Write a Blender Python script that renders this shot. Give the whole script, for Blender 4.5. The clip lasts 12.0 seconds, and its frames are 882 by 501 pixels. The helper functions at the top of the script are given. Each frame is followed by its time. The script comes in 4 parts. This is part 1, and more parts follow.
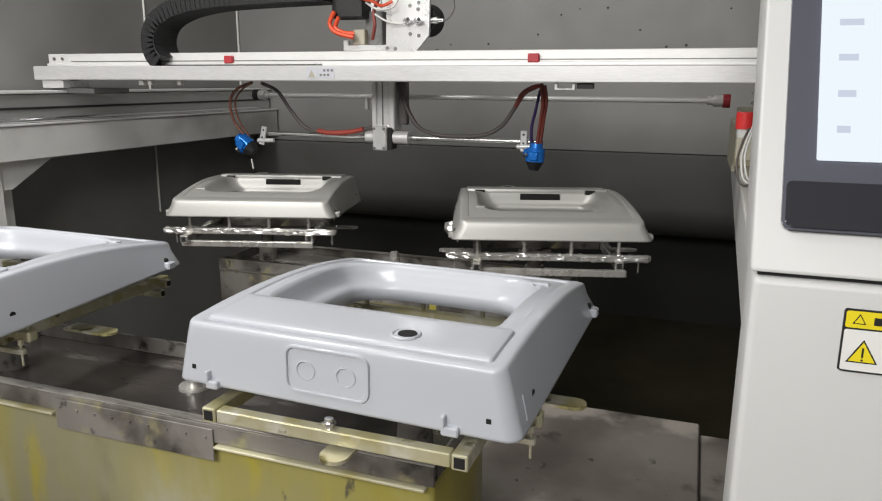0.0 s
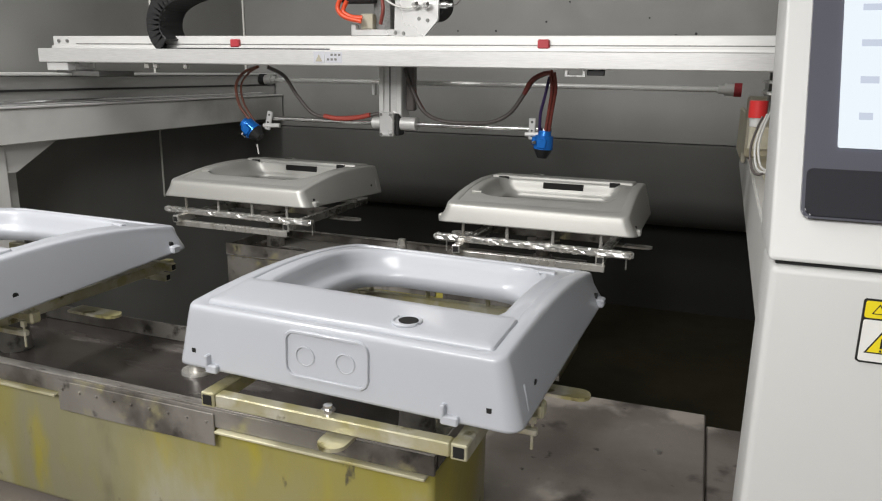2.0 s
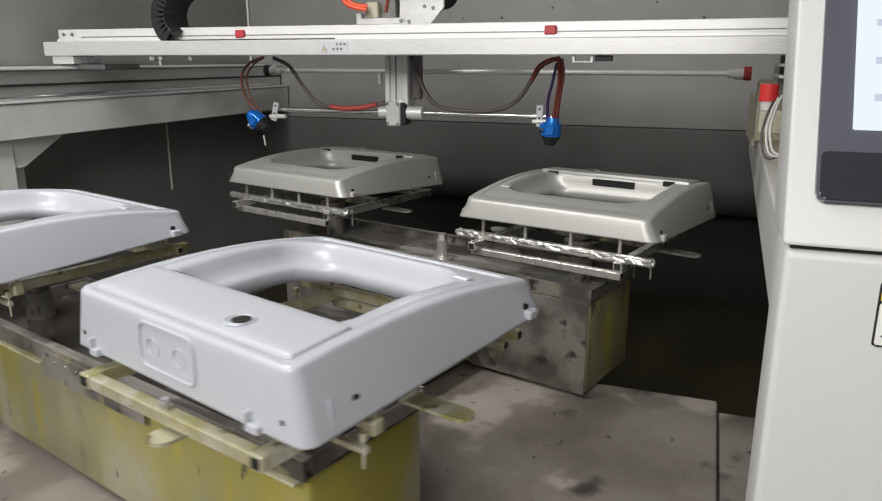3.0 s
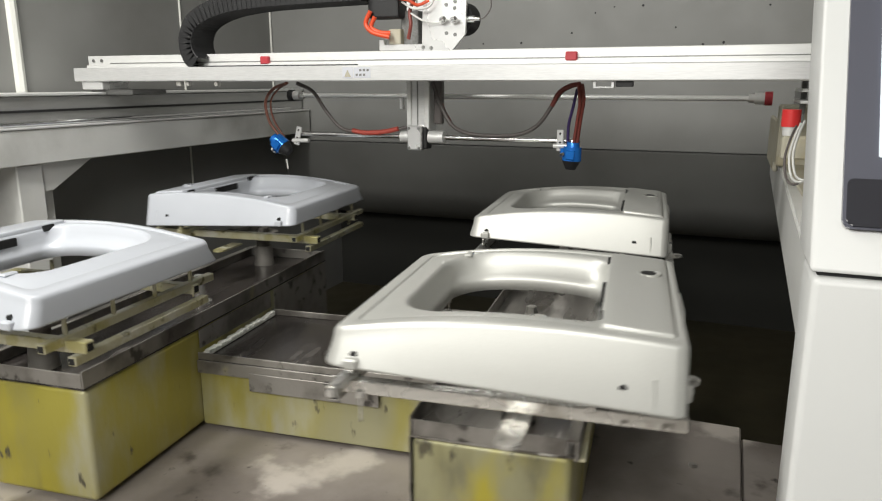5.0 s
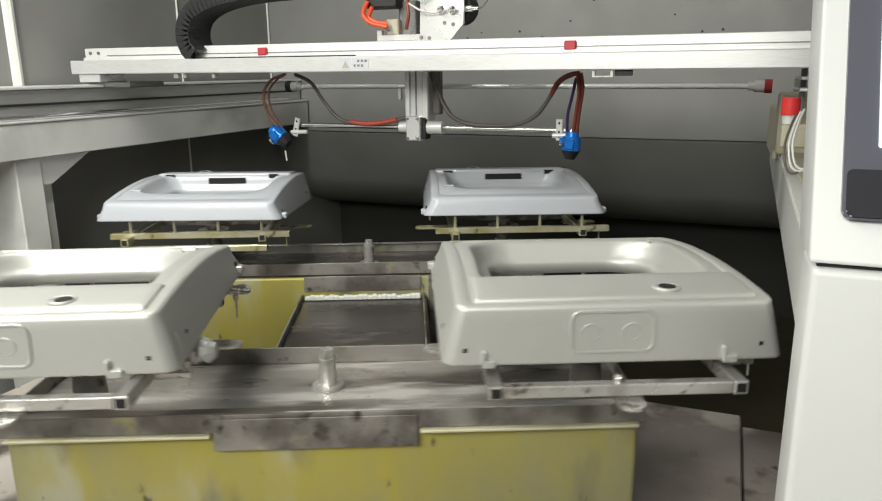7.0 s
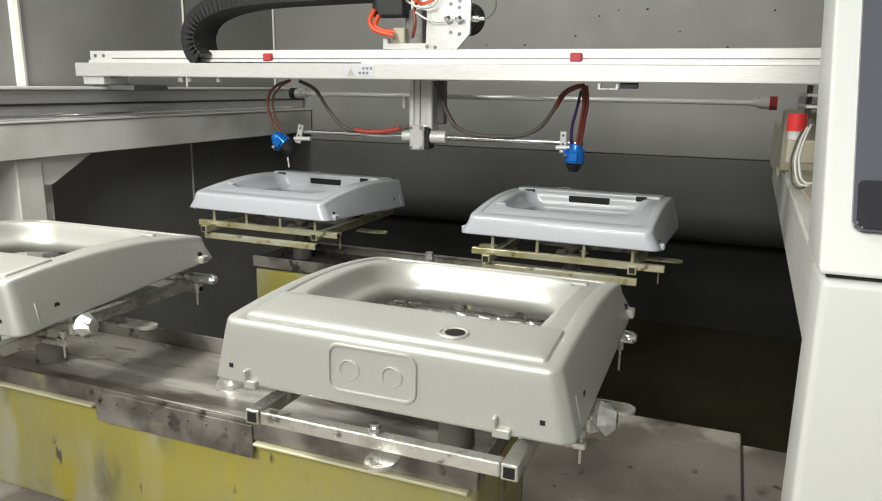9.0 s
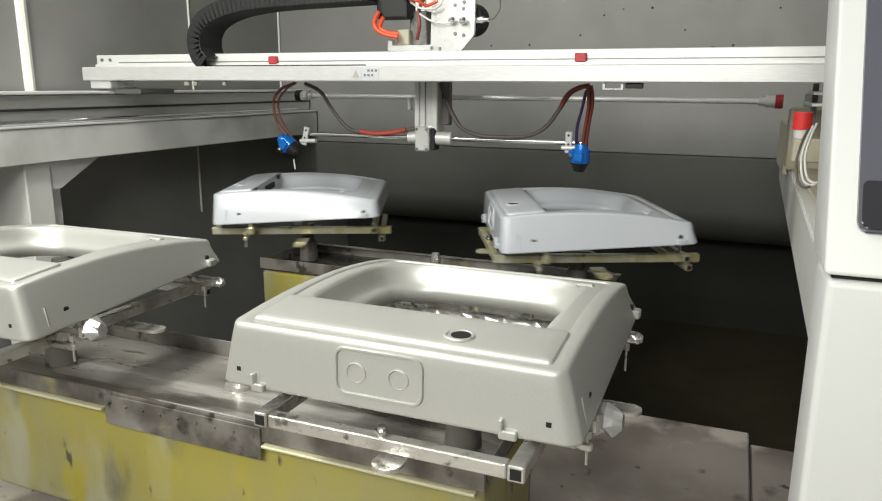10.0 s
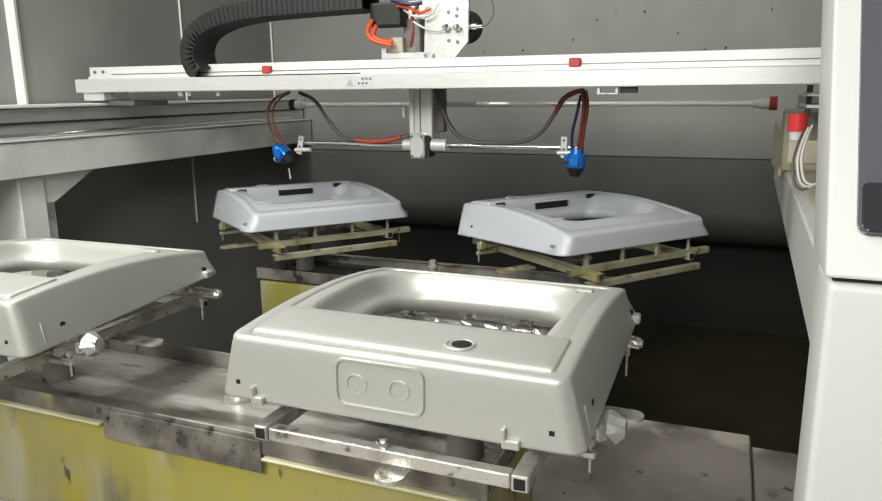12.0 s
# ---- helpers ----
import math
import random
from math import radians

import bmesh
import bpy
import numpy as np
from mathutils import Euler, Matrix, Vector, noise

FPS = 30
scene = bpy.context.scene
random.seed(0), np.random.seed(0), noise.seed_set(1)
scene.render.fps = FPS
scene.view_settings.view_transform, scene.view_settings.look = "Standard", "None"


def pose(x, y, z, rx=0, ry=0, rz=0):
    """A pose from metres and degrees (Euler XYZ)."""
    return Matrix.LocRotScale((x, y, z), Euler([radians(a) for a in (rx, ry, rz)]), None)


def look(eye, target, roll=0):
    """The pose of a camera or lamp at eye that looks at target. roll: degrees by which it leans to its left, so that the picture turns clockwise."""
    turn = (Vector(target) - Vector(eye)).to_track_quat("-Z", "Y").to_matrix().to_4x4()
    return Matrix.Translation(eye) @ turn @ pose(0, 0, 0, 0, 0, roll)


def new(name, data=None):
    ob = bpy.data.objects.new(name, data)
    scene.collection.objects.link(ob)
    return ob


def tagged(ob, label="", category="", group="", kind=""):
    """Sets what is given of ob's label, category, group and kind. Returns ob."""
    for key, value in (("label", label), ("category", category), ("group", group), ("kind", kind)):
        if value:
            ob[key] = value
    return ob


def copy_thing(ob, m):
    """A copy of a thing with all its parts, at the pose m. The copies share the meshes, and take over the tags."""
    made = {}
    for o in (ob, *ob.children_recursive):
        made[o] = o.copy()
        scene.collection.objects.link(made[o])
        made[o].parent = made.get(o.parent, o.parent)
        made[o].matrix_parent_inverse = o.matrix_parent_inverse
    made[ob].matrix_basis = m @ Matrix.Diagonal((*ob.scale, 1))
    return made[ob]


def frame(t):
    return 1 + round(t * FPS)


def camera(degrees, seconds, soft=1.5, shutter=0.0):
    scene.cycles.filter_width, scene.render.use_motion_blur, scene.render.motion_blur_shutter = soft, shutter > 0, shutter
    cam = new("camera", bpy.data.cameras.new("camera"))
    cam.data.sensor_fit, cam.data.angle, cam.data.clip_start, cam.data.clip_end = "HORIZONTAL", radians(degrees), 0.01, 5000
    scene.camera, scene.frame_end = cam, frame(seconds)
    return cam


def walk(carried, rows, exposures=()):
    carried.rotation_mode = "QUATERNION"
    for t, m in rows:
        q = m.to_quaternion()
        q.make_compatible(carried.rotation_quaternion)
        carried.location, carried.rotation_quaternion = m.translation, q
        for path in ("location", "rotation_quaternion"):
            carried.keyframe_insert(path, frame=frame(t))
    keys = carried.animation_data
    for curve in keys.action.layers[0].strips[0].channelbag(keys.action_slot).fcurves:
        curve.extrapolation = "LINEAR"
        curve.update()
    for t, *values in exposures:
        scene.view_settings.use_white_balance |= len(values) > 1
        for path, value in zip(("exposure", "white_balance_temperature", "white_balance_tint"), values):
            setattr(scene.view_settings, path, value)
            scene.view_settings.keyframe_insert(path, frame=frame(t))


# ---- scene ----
cam = camera(62.7, 12.0, soft=1.15, shutter=0.5)
PATH = [
    (0.0, pose(-0.001, 0.000, 1.335, 76.87, -0.31, 19.61)),
    (0.5, pose(-0.004, 0.006, 1.334, 77.03, -0.75, 19.68)),
    (1.0, pose(-0.009, 0.008, 1.329, 76.42, -0.93, 19.43)),
    (1.5, pose(-0.014, 0.006, 1.323, 76.19, -0.92, 19.74)),
    (2.0, pose(-0.019, 0.007, 1.326, 76.02, -0.88, 19.89)),
    (2.5, pose(-0.022, 0.009, 1.326, 75.71, -0.85, 19.94)),
    (3.0, pose(-0.025, 0.012, 1.324, 75.17, -0.03, 20.27)),
    (3.2, pose(-0.023, 0.017, 1.324, 74.96, 0.13, 20.50)),
    (5.0, pose(-0.034, -0.002, 1.331, 76.90, 0.04, 21.60)),
    (5.5, pose(-0.033, -0.003, 1.335, 76.75, 0.34, 21.48)),
    (6.0, pose(-0.031, -0.006, 1.339, 77.04, 0.64, 21.54)),
    (6.5, pose(-0.029, -0.007, 1.341, 77.20, 0.37, 21.62)),
    (7.0, pose(-0.034, 0.000, 1.338, 75.99, 0.50, 21.49)),
    (7.2, pose(-0.035, 0.010, 1.331, 76.08, 0.37, 21.55)),
    (9.0, pose(-0.045, 0.006, 1.319, 77.16, -0.83, 21.68)),
    (9.5, pose(-0.045, 0.003, 1.321, 77.27, -0.75, 21.67)),
    (10.0, pose(-0.042, 0.004, 1.325, 77.11, -0.31, 22.11)),
    (10.5, pose(-0.039, 0.005, 1.325, 76.95, -0.10, 22.20)),
    (11.0, pose(-0.040, 0.004, 1.325, 76.90, 0.27, 22.13)),
    (11.5, pose(-0.038, 0.002, 1.328, 76.86, 0.54, 22.25)),
    (12.0, pose(-0.049, 0.008, 1.329, 77.54, 0.57, 21.56)),
]
walk(cam, PATH, exposures=[(0.0, 0.0, 6500, 10), (3.0, 0.0, 6500, 10), (5.0, 0.22, 6600, 7), (9.0, 0.31, 6640, 4), (12.0, 0.31, 6640, 4)])

# world and light: a closed spray booth under strip lights
world = bpy.data.worlds.new("world")
scene.world = world
world.use_nodes = True
world.node_tree.nodes["Background"].inputs["Color"].default_value = (0.9, 0.95, 1.0, 1)
world.node_tree.nodes["Background"].inputs["Strength"].default_value = 0.10


def area_lamp(name, place, target, sx, sy, watts, color=(1, 0.98, 0.95)):
    data = bpy.data.lights.new(name, "AREA")
    data.shape, data.size, data.size_y, data.energy, data.color = "RECTANGLE", sx, sy, watts, color
    ob = new(name, data)
    ob.matrix_world = look(place, target)
    return ob


area_lamp("booth_light", (-1.65, 0.78, 2.7), (-1.6, 0.98, 0), 0.14, 1.5, 39)
area_lamp("hall_light", (-0.75, -1.9, 2.75), (-0.6, 1.3, 0.8), 2.4, 1.1, 115)


# ---- materials ----
def material(name, base, rough=0.5, metal=0.0, spec=0.5, grain=0.0, grain_scale=40, stain=None, stain_scale=3.0, stain_at=0.55, stain_soft=0.15,
             bump=0.0, bump_scale=60, coat=0.0, noise_stretch=(1, 1, 1), rough_var=0.0, tone=0.0, flakes=0.0):
    m = bpy.data.materials.new(name)
    m.use_nodes = True
    nt = m.node_tree
    n, l = nt.nodes, nt.links
    b = n["Principled BSDF"]
    b.inputs["Base Color"].default_value = (*base, 1)
    b.inputs["Roughness"].default_value = rough
    b.inputs["Metallic"].default_value = metal
    b.inputs["Specular IOR Level"].default_value = spec
    b.inputs["Coat Weight"].default_value = coat
    b.inputs["Coat Roughness"].default_value = 0.08
    co = n.new("ShaderNodeTexCoord")
    mp = n.new("ShaderNodeMapping")
    mp.inputs["Scale"].default_value = noise_stretch
    l.new(co.outputs["Object"], mp.inputs["Vector"])

    def tex(scale, detail=5.0):
        t = n.new("ShaderNodeTexNoise")
        t.inputs["Scale"].default_value = scale
        t.inputs["Detail"].default_value = detail
        l.new(mp.outputs["Vector"], t.inputs["Vector"])
        return t.outputs["Fac"]

    color = None
    if grain or tone:
        mix = n.new("ShaderNodeMix")
        mix.data_type = "RGBA"
        ramp = n.new("ShaderNodeMapRange")
        ramp.inputs["From Min"].default_value, ramp.inputs["From Max"].default_value = 0.3, 0.7
        l.new(tex(grain_scale if grain else 4.0), ramp.inputs["Value"])
        k = grain or tone
        mix.inputs[6].default_value = (*[max(0, c * (1 - k)) for c in base], 1)
        mix.inputs[7].default_value = (*[min(1, c * (1 + k)) for c in base], 1)
        l.new(ramp.outputs["Result"], mix.inputs[0])
        color = mix.outputs[2]
    if stain:
        layers = stain if isinstance(stain, list) else [(stain, stain_scale, stain_at, stain_soft)]
        for s_col, s_scale, s_at, s_soft in layers:
            r = n.new("ShaderNodeMapRange")
            r.interpolation_type = "SMOOTHSTEP"
            r.inputs["From Min"].default_value, r.inputs["From Max"].default_value = s_at - s_soft, s_at + s_soft
            l.new(tex(s_scale, 7.0), r.inputs["Value"])
            mix = n.new("ShaderNodeMix")
            mix.data_type = "RGBA"
            mix.inputs[6].default_value = (*base, 1)
            mix.inputs[7].default_value = (*s_col, 1)
            if color:
                l.new(color, mix.inputs[6])
            l.new(r.outputs["Result"], mix.inputs[0])
            color = mix.outputs[2]
    if color:
        l.new(color, b.inputs["Base Color"])
    if rough_var:
        r = n.new("ShaderNodeMapRange")
        r.inputs["To Min"].default_value, r.inputs["To Max"].default_value = max(0.02, rough - rough_var), min(1, rough + rough_var)
        l.new(tex(9.0), r.inputs["Value"])
        l.new(r.outputs["Result"], b.inputs["Roughness"])
    if bump:
        bp = n.new("ShaderNodeBump")
        bp.inputs["Strength"].default_value = bump
        bp.inputs["Distance"].default_value = 0.004
        l.new(tex(bump_scale, 3.0), bp.inputs["Height"])
        l.new(bp.outputs["Normal"], b.inputs["Normal"])
    return m


def glowing(name, color, strength):
    m = material(name, (0.02, 0.02, 0.02), 0.3)
    b = m.node_tree.nodes["Principled BSDF"]
    b.inputs["Emission Color"].default_value = (*color, 1)
    b.inputs["Emission Strength"].default_value = strength
    return m


GREY_PAINT = material("blue_grey_gloss_paint", (0.475, 0.495, 0.54), 0.30, 0.0, 0.5, tone=0.02, coat=0.25, bump=0.03, bump_scale=260)
SILVER_PAINT = material("silver_metallic_paint", (0.52, 0.52, 0.496), 0.47, 0.5, 0.5, grain=0.05, grain_scale=600, coat=0.0, bump=0.05, bump_scale=350)
WALL_PAINT = material("booth_wall_sheet", (0.25, 0.25, 0.242), 0.5, 0.15, 0.4, tone=0.05, stain=[((0.19, 0.186, 0.177), 1.4, 0.62, 0.2)], bump=0.03, bump_scale=14, rough_var=0.08)
# very dark olive with slightly lighter blotches
DARK_LOWER = material("dark_olive_floor", (0.044, 0.040, 0.024), 0.42, 0.0, 0.4, stain=[((0.065, 0.056, 0.034), 2.0, 0.5, 0.2)], bump=0.1, bump_scale=30, rough_var=0.1)
# near-black colour carries the deep shade of the exhaust recess
RECESS_SHADE = material("black_recess_shade", (0.020, 0.020, 0.017), 0.8)
SEAM_WHITE = material("white_sealant", (0.7, 0.7, 0.66), 0.6, bump=0.1, bump_scale=80)
ALU = material("brushed_aluminium", (0.72, 0.72, 0.72), 0.36, 0.5, grain=0.06, grain_scale=30, noise_stretch=(1, 12, 12), rough_var=0.07)
ALU_PALE = material("pale_anodised_aluminium", (0.74, 0.74, 0.73), 0.42, 0.35, grain=0.04, grain_scale=30, noise_stretch=(1, 10, 10), rough_var=0.08)
WHITE_STEEL = material("bright_steel", (0.82, 0.82, 0.82), 0.28, 0.55, rough_var=0.06)
RAIL_GREY = material("pale_grey_machine_paint", (0.66, 0.66, 0.645), 0.36, 0.1, tone=0.04, stain=[((0.40, 0.40, 0.38), 2.2, 0.62, 0.12)], rough_var=0.1)
RAIL_DARK = material("dark_rail_steel", (0.22, 0.22, 0.215), 0.4, 0.6, grain=0.2, grain_scale=25, noise_stretch=(8, 1, 8))
RAIL_WEB = material("ground_rail_web", (0.52, 0.52, 0.51), 0.17, 0.7, grain=0.05, grain_scale=14, noise_stretch=(8, 1, 8), rough_var=0.08)
CABINET_WHITE = material("white_powder_coat", (0.585, 0.59, 0.585), 0.45, 0.0, 0.4, tone=0.015, bump=0.03, bump_scale=420)
STEEL = material("polished_steel", (0.78, 0.78, 0.78), 0.2, 1.0, rough_var=0.06)
ROD_STEEL = material("ground_white_rod", (0.92, 0.92, 0.91), 0.42, 0.45, rough_var=0.05)
BLACK_PLASTIC = material("black_chain_plastic", (0.011, 0.011, 0.012), 0.55, tone=0.2, bump=0.1, bump_scale=120)
BLACK_HOLE = material("black_opening", (0.006, 0.006, 0.006), 0.7)
BLUE_ANOD = material("blue_anodised_metal", (0.012, 0.17, 0.62), 0.25, 0.4, tone=0.1)
SLEEVE_RED = material("faded_red_sleeve", (0.42, 0.07, 0.05), 0.5, tone=0.15)
RED_PLASTIC = material("red_plastic", (0.62, 0.03, 0.03), 0.4, tone=0.08)
DARK_RED = material("dark_red_clip", (0.36, 0.03, 0.04), 0.5, tone=0.1)
ORANGE_TUBE = material("orange_air_tube", (0.70, 0.085, 0.03), 0.32, tone=0.08)
RED_HOSE = material("red_hose", (0.19, 0.04, 0.03), 0.45, tone=0.25)
GREY_HOSE = material("grey_hose", (0.105, 0.092, 0.088), 0.45, tone=0.2)
LOOP_HOSE = material("brown_red_hose", (0.20, 0.075, 0.05), 0.45, tone=0.25)
PURPLE_WIRE = material("dark_violet_wire", (0.035, 0.018, 0.09), 0.4)
WHITE_WIRE = material("pale_wire", (0.6, 0.6, 0.58), 0.5)
OVERSPRAY = material("steel_with_yellow_overspray", (0.30, 0.288, 0.18), 0.4, 0.2, 0.4,
                     stain=[((0.36, 0.318, 0.062), 2.3, 0.50, 0.13), ((0.42, 0.412, 0.33), 4.5, 0.60, 0.11), ((0.40, 0.345, 0.05), 7.0, 0.62, 0.08), ((0.15, 0.14, 0.09), 6.0, 0.65, 0.09), ((0.10, 0.09, 0.06), 26.0, 0.69, 0.04)],
                     noise_stretch=(1, 1, 0.4), bump=0.18, bump_scale=70, rough_var=0.15)
TRAY_STEEL = material("paint_stained_tray", (0.33, 0.313, 0.29), 0.3, 0.45, 0.5,
                      stain=[((0.10, 0.088, 0.075), 3.4, 0.54, 0.09), ((0.56, 0.54, 0.51), 6.0, 0.60, 0.06), ((0.07, 0.06, 0.05), 14.0, 0.66, 0.05)], noise_stretch=(0.45, 1.9, 1), bump=0.18, bump_scale=45, rough_var=0.18)
TRAY_DARK = material("black_paint_soaked_tray", (0.055, 0.048, 0.045), 0.24, 0.15, 0.5,
                     stain=[((0.018, 0.016, 0.015), 3.0, 0.52, 0.14), ((0.16, 0.145, 0.135), 6.0, 0.64, 0.08), ((0.22, 0.20, 0.06), 8.0, 0.72, 0.06)], noise_stretch=(0.5, 1.6, 1), bump=0.16, bump_scale=40, rough_var=0.14)
FOLD_EDGE = material("pale_yellow_bare_edge", (0.62, 0.59, 0.42), 0.4, 0.3, 0.5, stain=[((0.45, 0.40, 0.16), 8.0, 0.58, 0.1)])
# stained skirt steel; also the darker tone given to shaded inner parts
TRAY_SKIRT = material("stained_skirt_and_shade", (0.27, 0.255, 0.235), 0.4, 0.35, stain=[((0.10, 0.09, 0.08), 7.0, 0.52, 0.12), ((0.40, 0.37, 0.20), 9.0, 0.68, 0.07), ((0.05, 0.045, 0.04), 19.0, 0.64, 0.06)], bump=0.2, bump_scale=60, rough_var=0.15)
DECK = material("stained_base_plate", (0.30, 0.268, 0.245), 0.42, 0.2, 0.4,
                stain=[((0.165, 0.143, 0.128), 2.2, 0.53, 0.12), ((0.52, 0.475, 0.43), 3.1, 0.60, 0.05), ((0.075, 0.063, 0.056), 5.5, 0.665, 0.06), ((0.06, 0.05, 0.045), 24.0, 0.72, 0.05)], bump=0.2, bump_scale=40, rough_var=0.15)
YELLOW_ZINC = material("yellow_overspray_on_tube", (0.54, 0.515, 0.37), 0.3, 0.5, stain=[((0.42, 0.38, 0.17), 14.0, 0.56, 0.14), ((0.64, 0.625, 0.53), 20.0, 0.60, 0.10), ((0.16, 0.14, 0.06), 26.0, 0.66, 0.05)], bump=0.1, bump_scale=90)
SILVER_JIG = material("silver_painted_jig_tube", (0.64, 0.63, 0.60), 0.28, 0.7, stain=[((0.44, 0.42, 0.38), 16.0, 0.58, 0.10), ((0.20, 0.19, 0.17), 34.0, 0.66, 0.05)], bump=0.35, bump_scale=110, rough_var=0.12)
FOIL = material("crumpled_foil", (0.74, 0.74, 0.73), 0.3, 0.9, bump=0.6, bump_scale=70)
SCREEN_BEZEL = material("dark_screen_bezel", (0.085, 0.087, 0.11), 0.3, 0.0, 0.5, tone=0.05)
SCREEN_DARK = material("black_screen_glass", (0.03, 0.03, 0.036), 0.2)
SCREEN_LIT = glowing("lit_touch_screen", (0.86, 0.94, 1.0), 0.95)
SCREEN_ICON = glowing("screen_icon", (0.66, 0.73, 0.86), 0.85)
LABEL_WHITE = material("label_white", (0.82, 0.82, 0.80), 0.4)
LABEL_PALE = material("worn_label_foil", (0.60, 0.61, 0.66), 0.4, 0.2, tone=0.06)
LABEL_YELLOW = material("label_yellow", (0.85, 0.70, 0.02), 0.4)
LABEL_BLACK = material("label_black", (0.02, 0.02, 0.02), 0.4)
HALL_WALL = material("hall_wall_plaster", (0.62, 0.62, 0.60), 0.8, tone=0.04)
CONCRETE = material("hall_floor_concrete", (0.30, 0.30, 0.29), 0.6, stain=[((0.2, 0.2, 0.19), 2.0, 0.55, 0.2)], bump=0.1)
BEIGE_TAPE = material("beige_masked_box", (0.42, 0.395, 0.315), 0.6, tone=0.1, stain=[((0.35, 0.30, 0.18), 8.0, 0.6, 0.12)], bump=0.1)


# ---- mesh helpers ----
def box_bm(bm, x0, x1, y0, y1, z0, z1, bevel=0.0, seg=1, m=None):
    r = bmesh.ops.create_cube(bm, size=1.0)
    vs = r["verts"]
    bmesh.ops.scale(bm, vec=(x1 - x0, y1 - y0, z1 - z0), verts=vs)
    bmesh.ops.translate(bm, vec=((x0 + x1) / 2, (y0 + y1) / 2, (z0 + z1) / 2), verts=vs)
    if bevel:
        es = list({e for v in vs for e in v.link_edges})
        out = bmesh.ops.bevel(bm, geom=es, offset=bevel, segments=seg, affect="EDGES", profile=0.5)
        vs = list(set(out["verts"]) | {v for v in vs if v.is_valid})
    if m is not None:
        bmesh.ops.transform(bm, matrix=m, verts=vs)
    return vs


def cyl_bm(bm, p0, p1, r0, r1=None, n=16, caps=True):
    p0, p1 = Vector(p0), Vector(p1)
    d = p1 - p0
    r = bmesh.ops.create_cone(bm, cap_ends=caps, segments=n, radius1=r0, radius2=r0 if r1 is None else r1, depth=d.length)
    m = Matrix.Translation((p0 + p1) / 2) @ d.to_track_quat("Z", "Y").to_matrix().to_4x4()
    bmesh.ops.transform(bm, matrix=m, verts=r["verts"])
    return r["verts"]


def tube_bm(bm, pts, r, n=8, closed=False, flat=None):
    """Sweep a round (or flat: half width, half height) section along points."""
    pts = [Vector(p) for p in pts]
    k = len(pts)
    rings = []
    for i, p in enumerate(pts):
        a = pts[(i - 1) % k] if closed or i > 0 else p
        b = pts[(i + 1) % k] if closed or i < k - 1 else p
        d = (b - a).normalized()
        ref = Vector((0, 1, 0)) if abs(d.y) < 0.9 else Vector((1, 0, 0))
        u = d.cross(ref).normalized()
        v = d.cross(u).normalized()
        rings.append([bm.verts.new(p + r * (math.cos(2 * math.pi * j / n) * u + math.sin(2 * math.pi * j / n) * v)) for j in range(n)])
    for i in range(k if closed else k - 1):
        A, B = rings[i], rings[(i + 1) % k]
        for j in range(n):
            bm.faces.new((A[j], A[(j + 1) % n], B[(j + 1) % n], B[j]))
    if not closed:
        bm.faces.new(rings[0][::-1])
        bm.faces.new(rings[-1])


def smooth_path(ctrl, steps=8):
    """Catmull-Rom through control points."""
    c = [Vector(p) for p in ctrl]
    c = [2 * c[0] - c[1]] + c + [2 * c[-1] - c[-2]]
    out = []
    for i in range(1, len(c) - 2):
        for s in range(steps):
            t = s / steps
            a, b, d, e = c[i - 1], c[i], c[i + 1], c[i + 2]
            out.append(0.5 * (2 * b + (d - a) * t + (2 * a - 5 * b + 4 * d - e) * t * t + (3 * b - a - 3 * d + e) * t ** 3))
    out.append(c[-2])
    return out


def part(name, bm, mat, parent=None, label="", smooth=None, at=None):
    bmesh.ops.recalc_face_normals(bm, faces=bm.faces[:])
    me = bpy.data.meshes.new(name)
    if smooth is not None:
        for f in bm.faces:
            f.smooth = True
        for e in bm.edges:
            if len(e.link_faces) == 2 and e.calc_face_angle() > radians(smooth):
                e.smooth = False
    bm.to_mesh(me)
    bm.free()
    me.materials.append(mat)
    ob = new(name, me)
    if parent is not None:
        ob.parent = parent
    if at is not None:
        ob.matrix_basis = at
    if label:
        tagged(ob, label=label)
    return ob


def box_part(name, x0, x1, y0, y1, z0, z1, mat, parent=None, bevel=0.002, label="", seg=1):
    bm = bmesh.new()
    box_bm(bm, x0, x1, y0, y1, z0, z1, bevel, seg)
    return part(name, bm, mat, parent, label, smooth=None if seg == 1 else 40)


def thing(name, label, category, group="", kind="", at=None):
    ob = new(name)
    ob.empty_display_size = 0.05
    if at is not None:
        ob.matrix_basis = at
    return tagged(ob, label, category, group, kind)


def rounded_rect(hx, hy, r, n=6, cx=0.0, cy=0.0):
    pts = []
    for sx, sy, a0 in ((1, 1, 0), (-1, 1, 90), (-1, -1, 180), (1, -1, 270)):
        for i in range(n + 1):
            a = radians(a0 + 90 * i / n)
            pts.append((cx + sx * (hx - r) + r * math.cos(a), cy + sy * (hy - r) + r * math.sin(a)))
    return pts


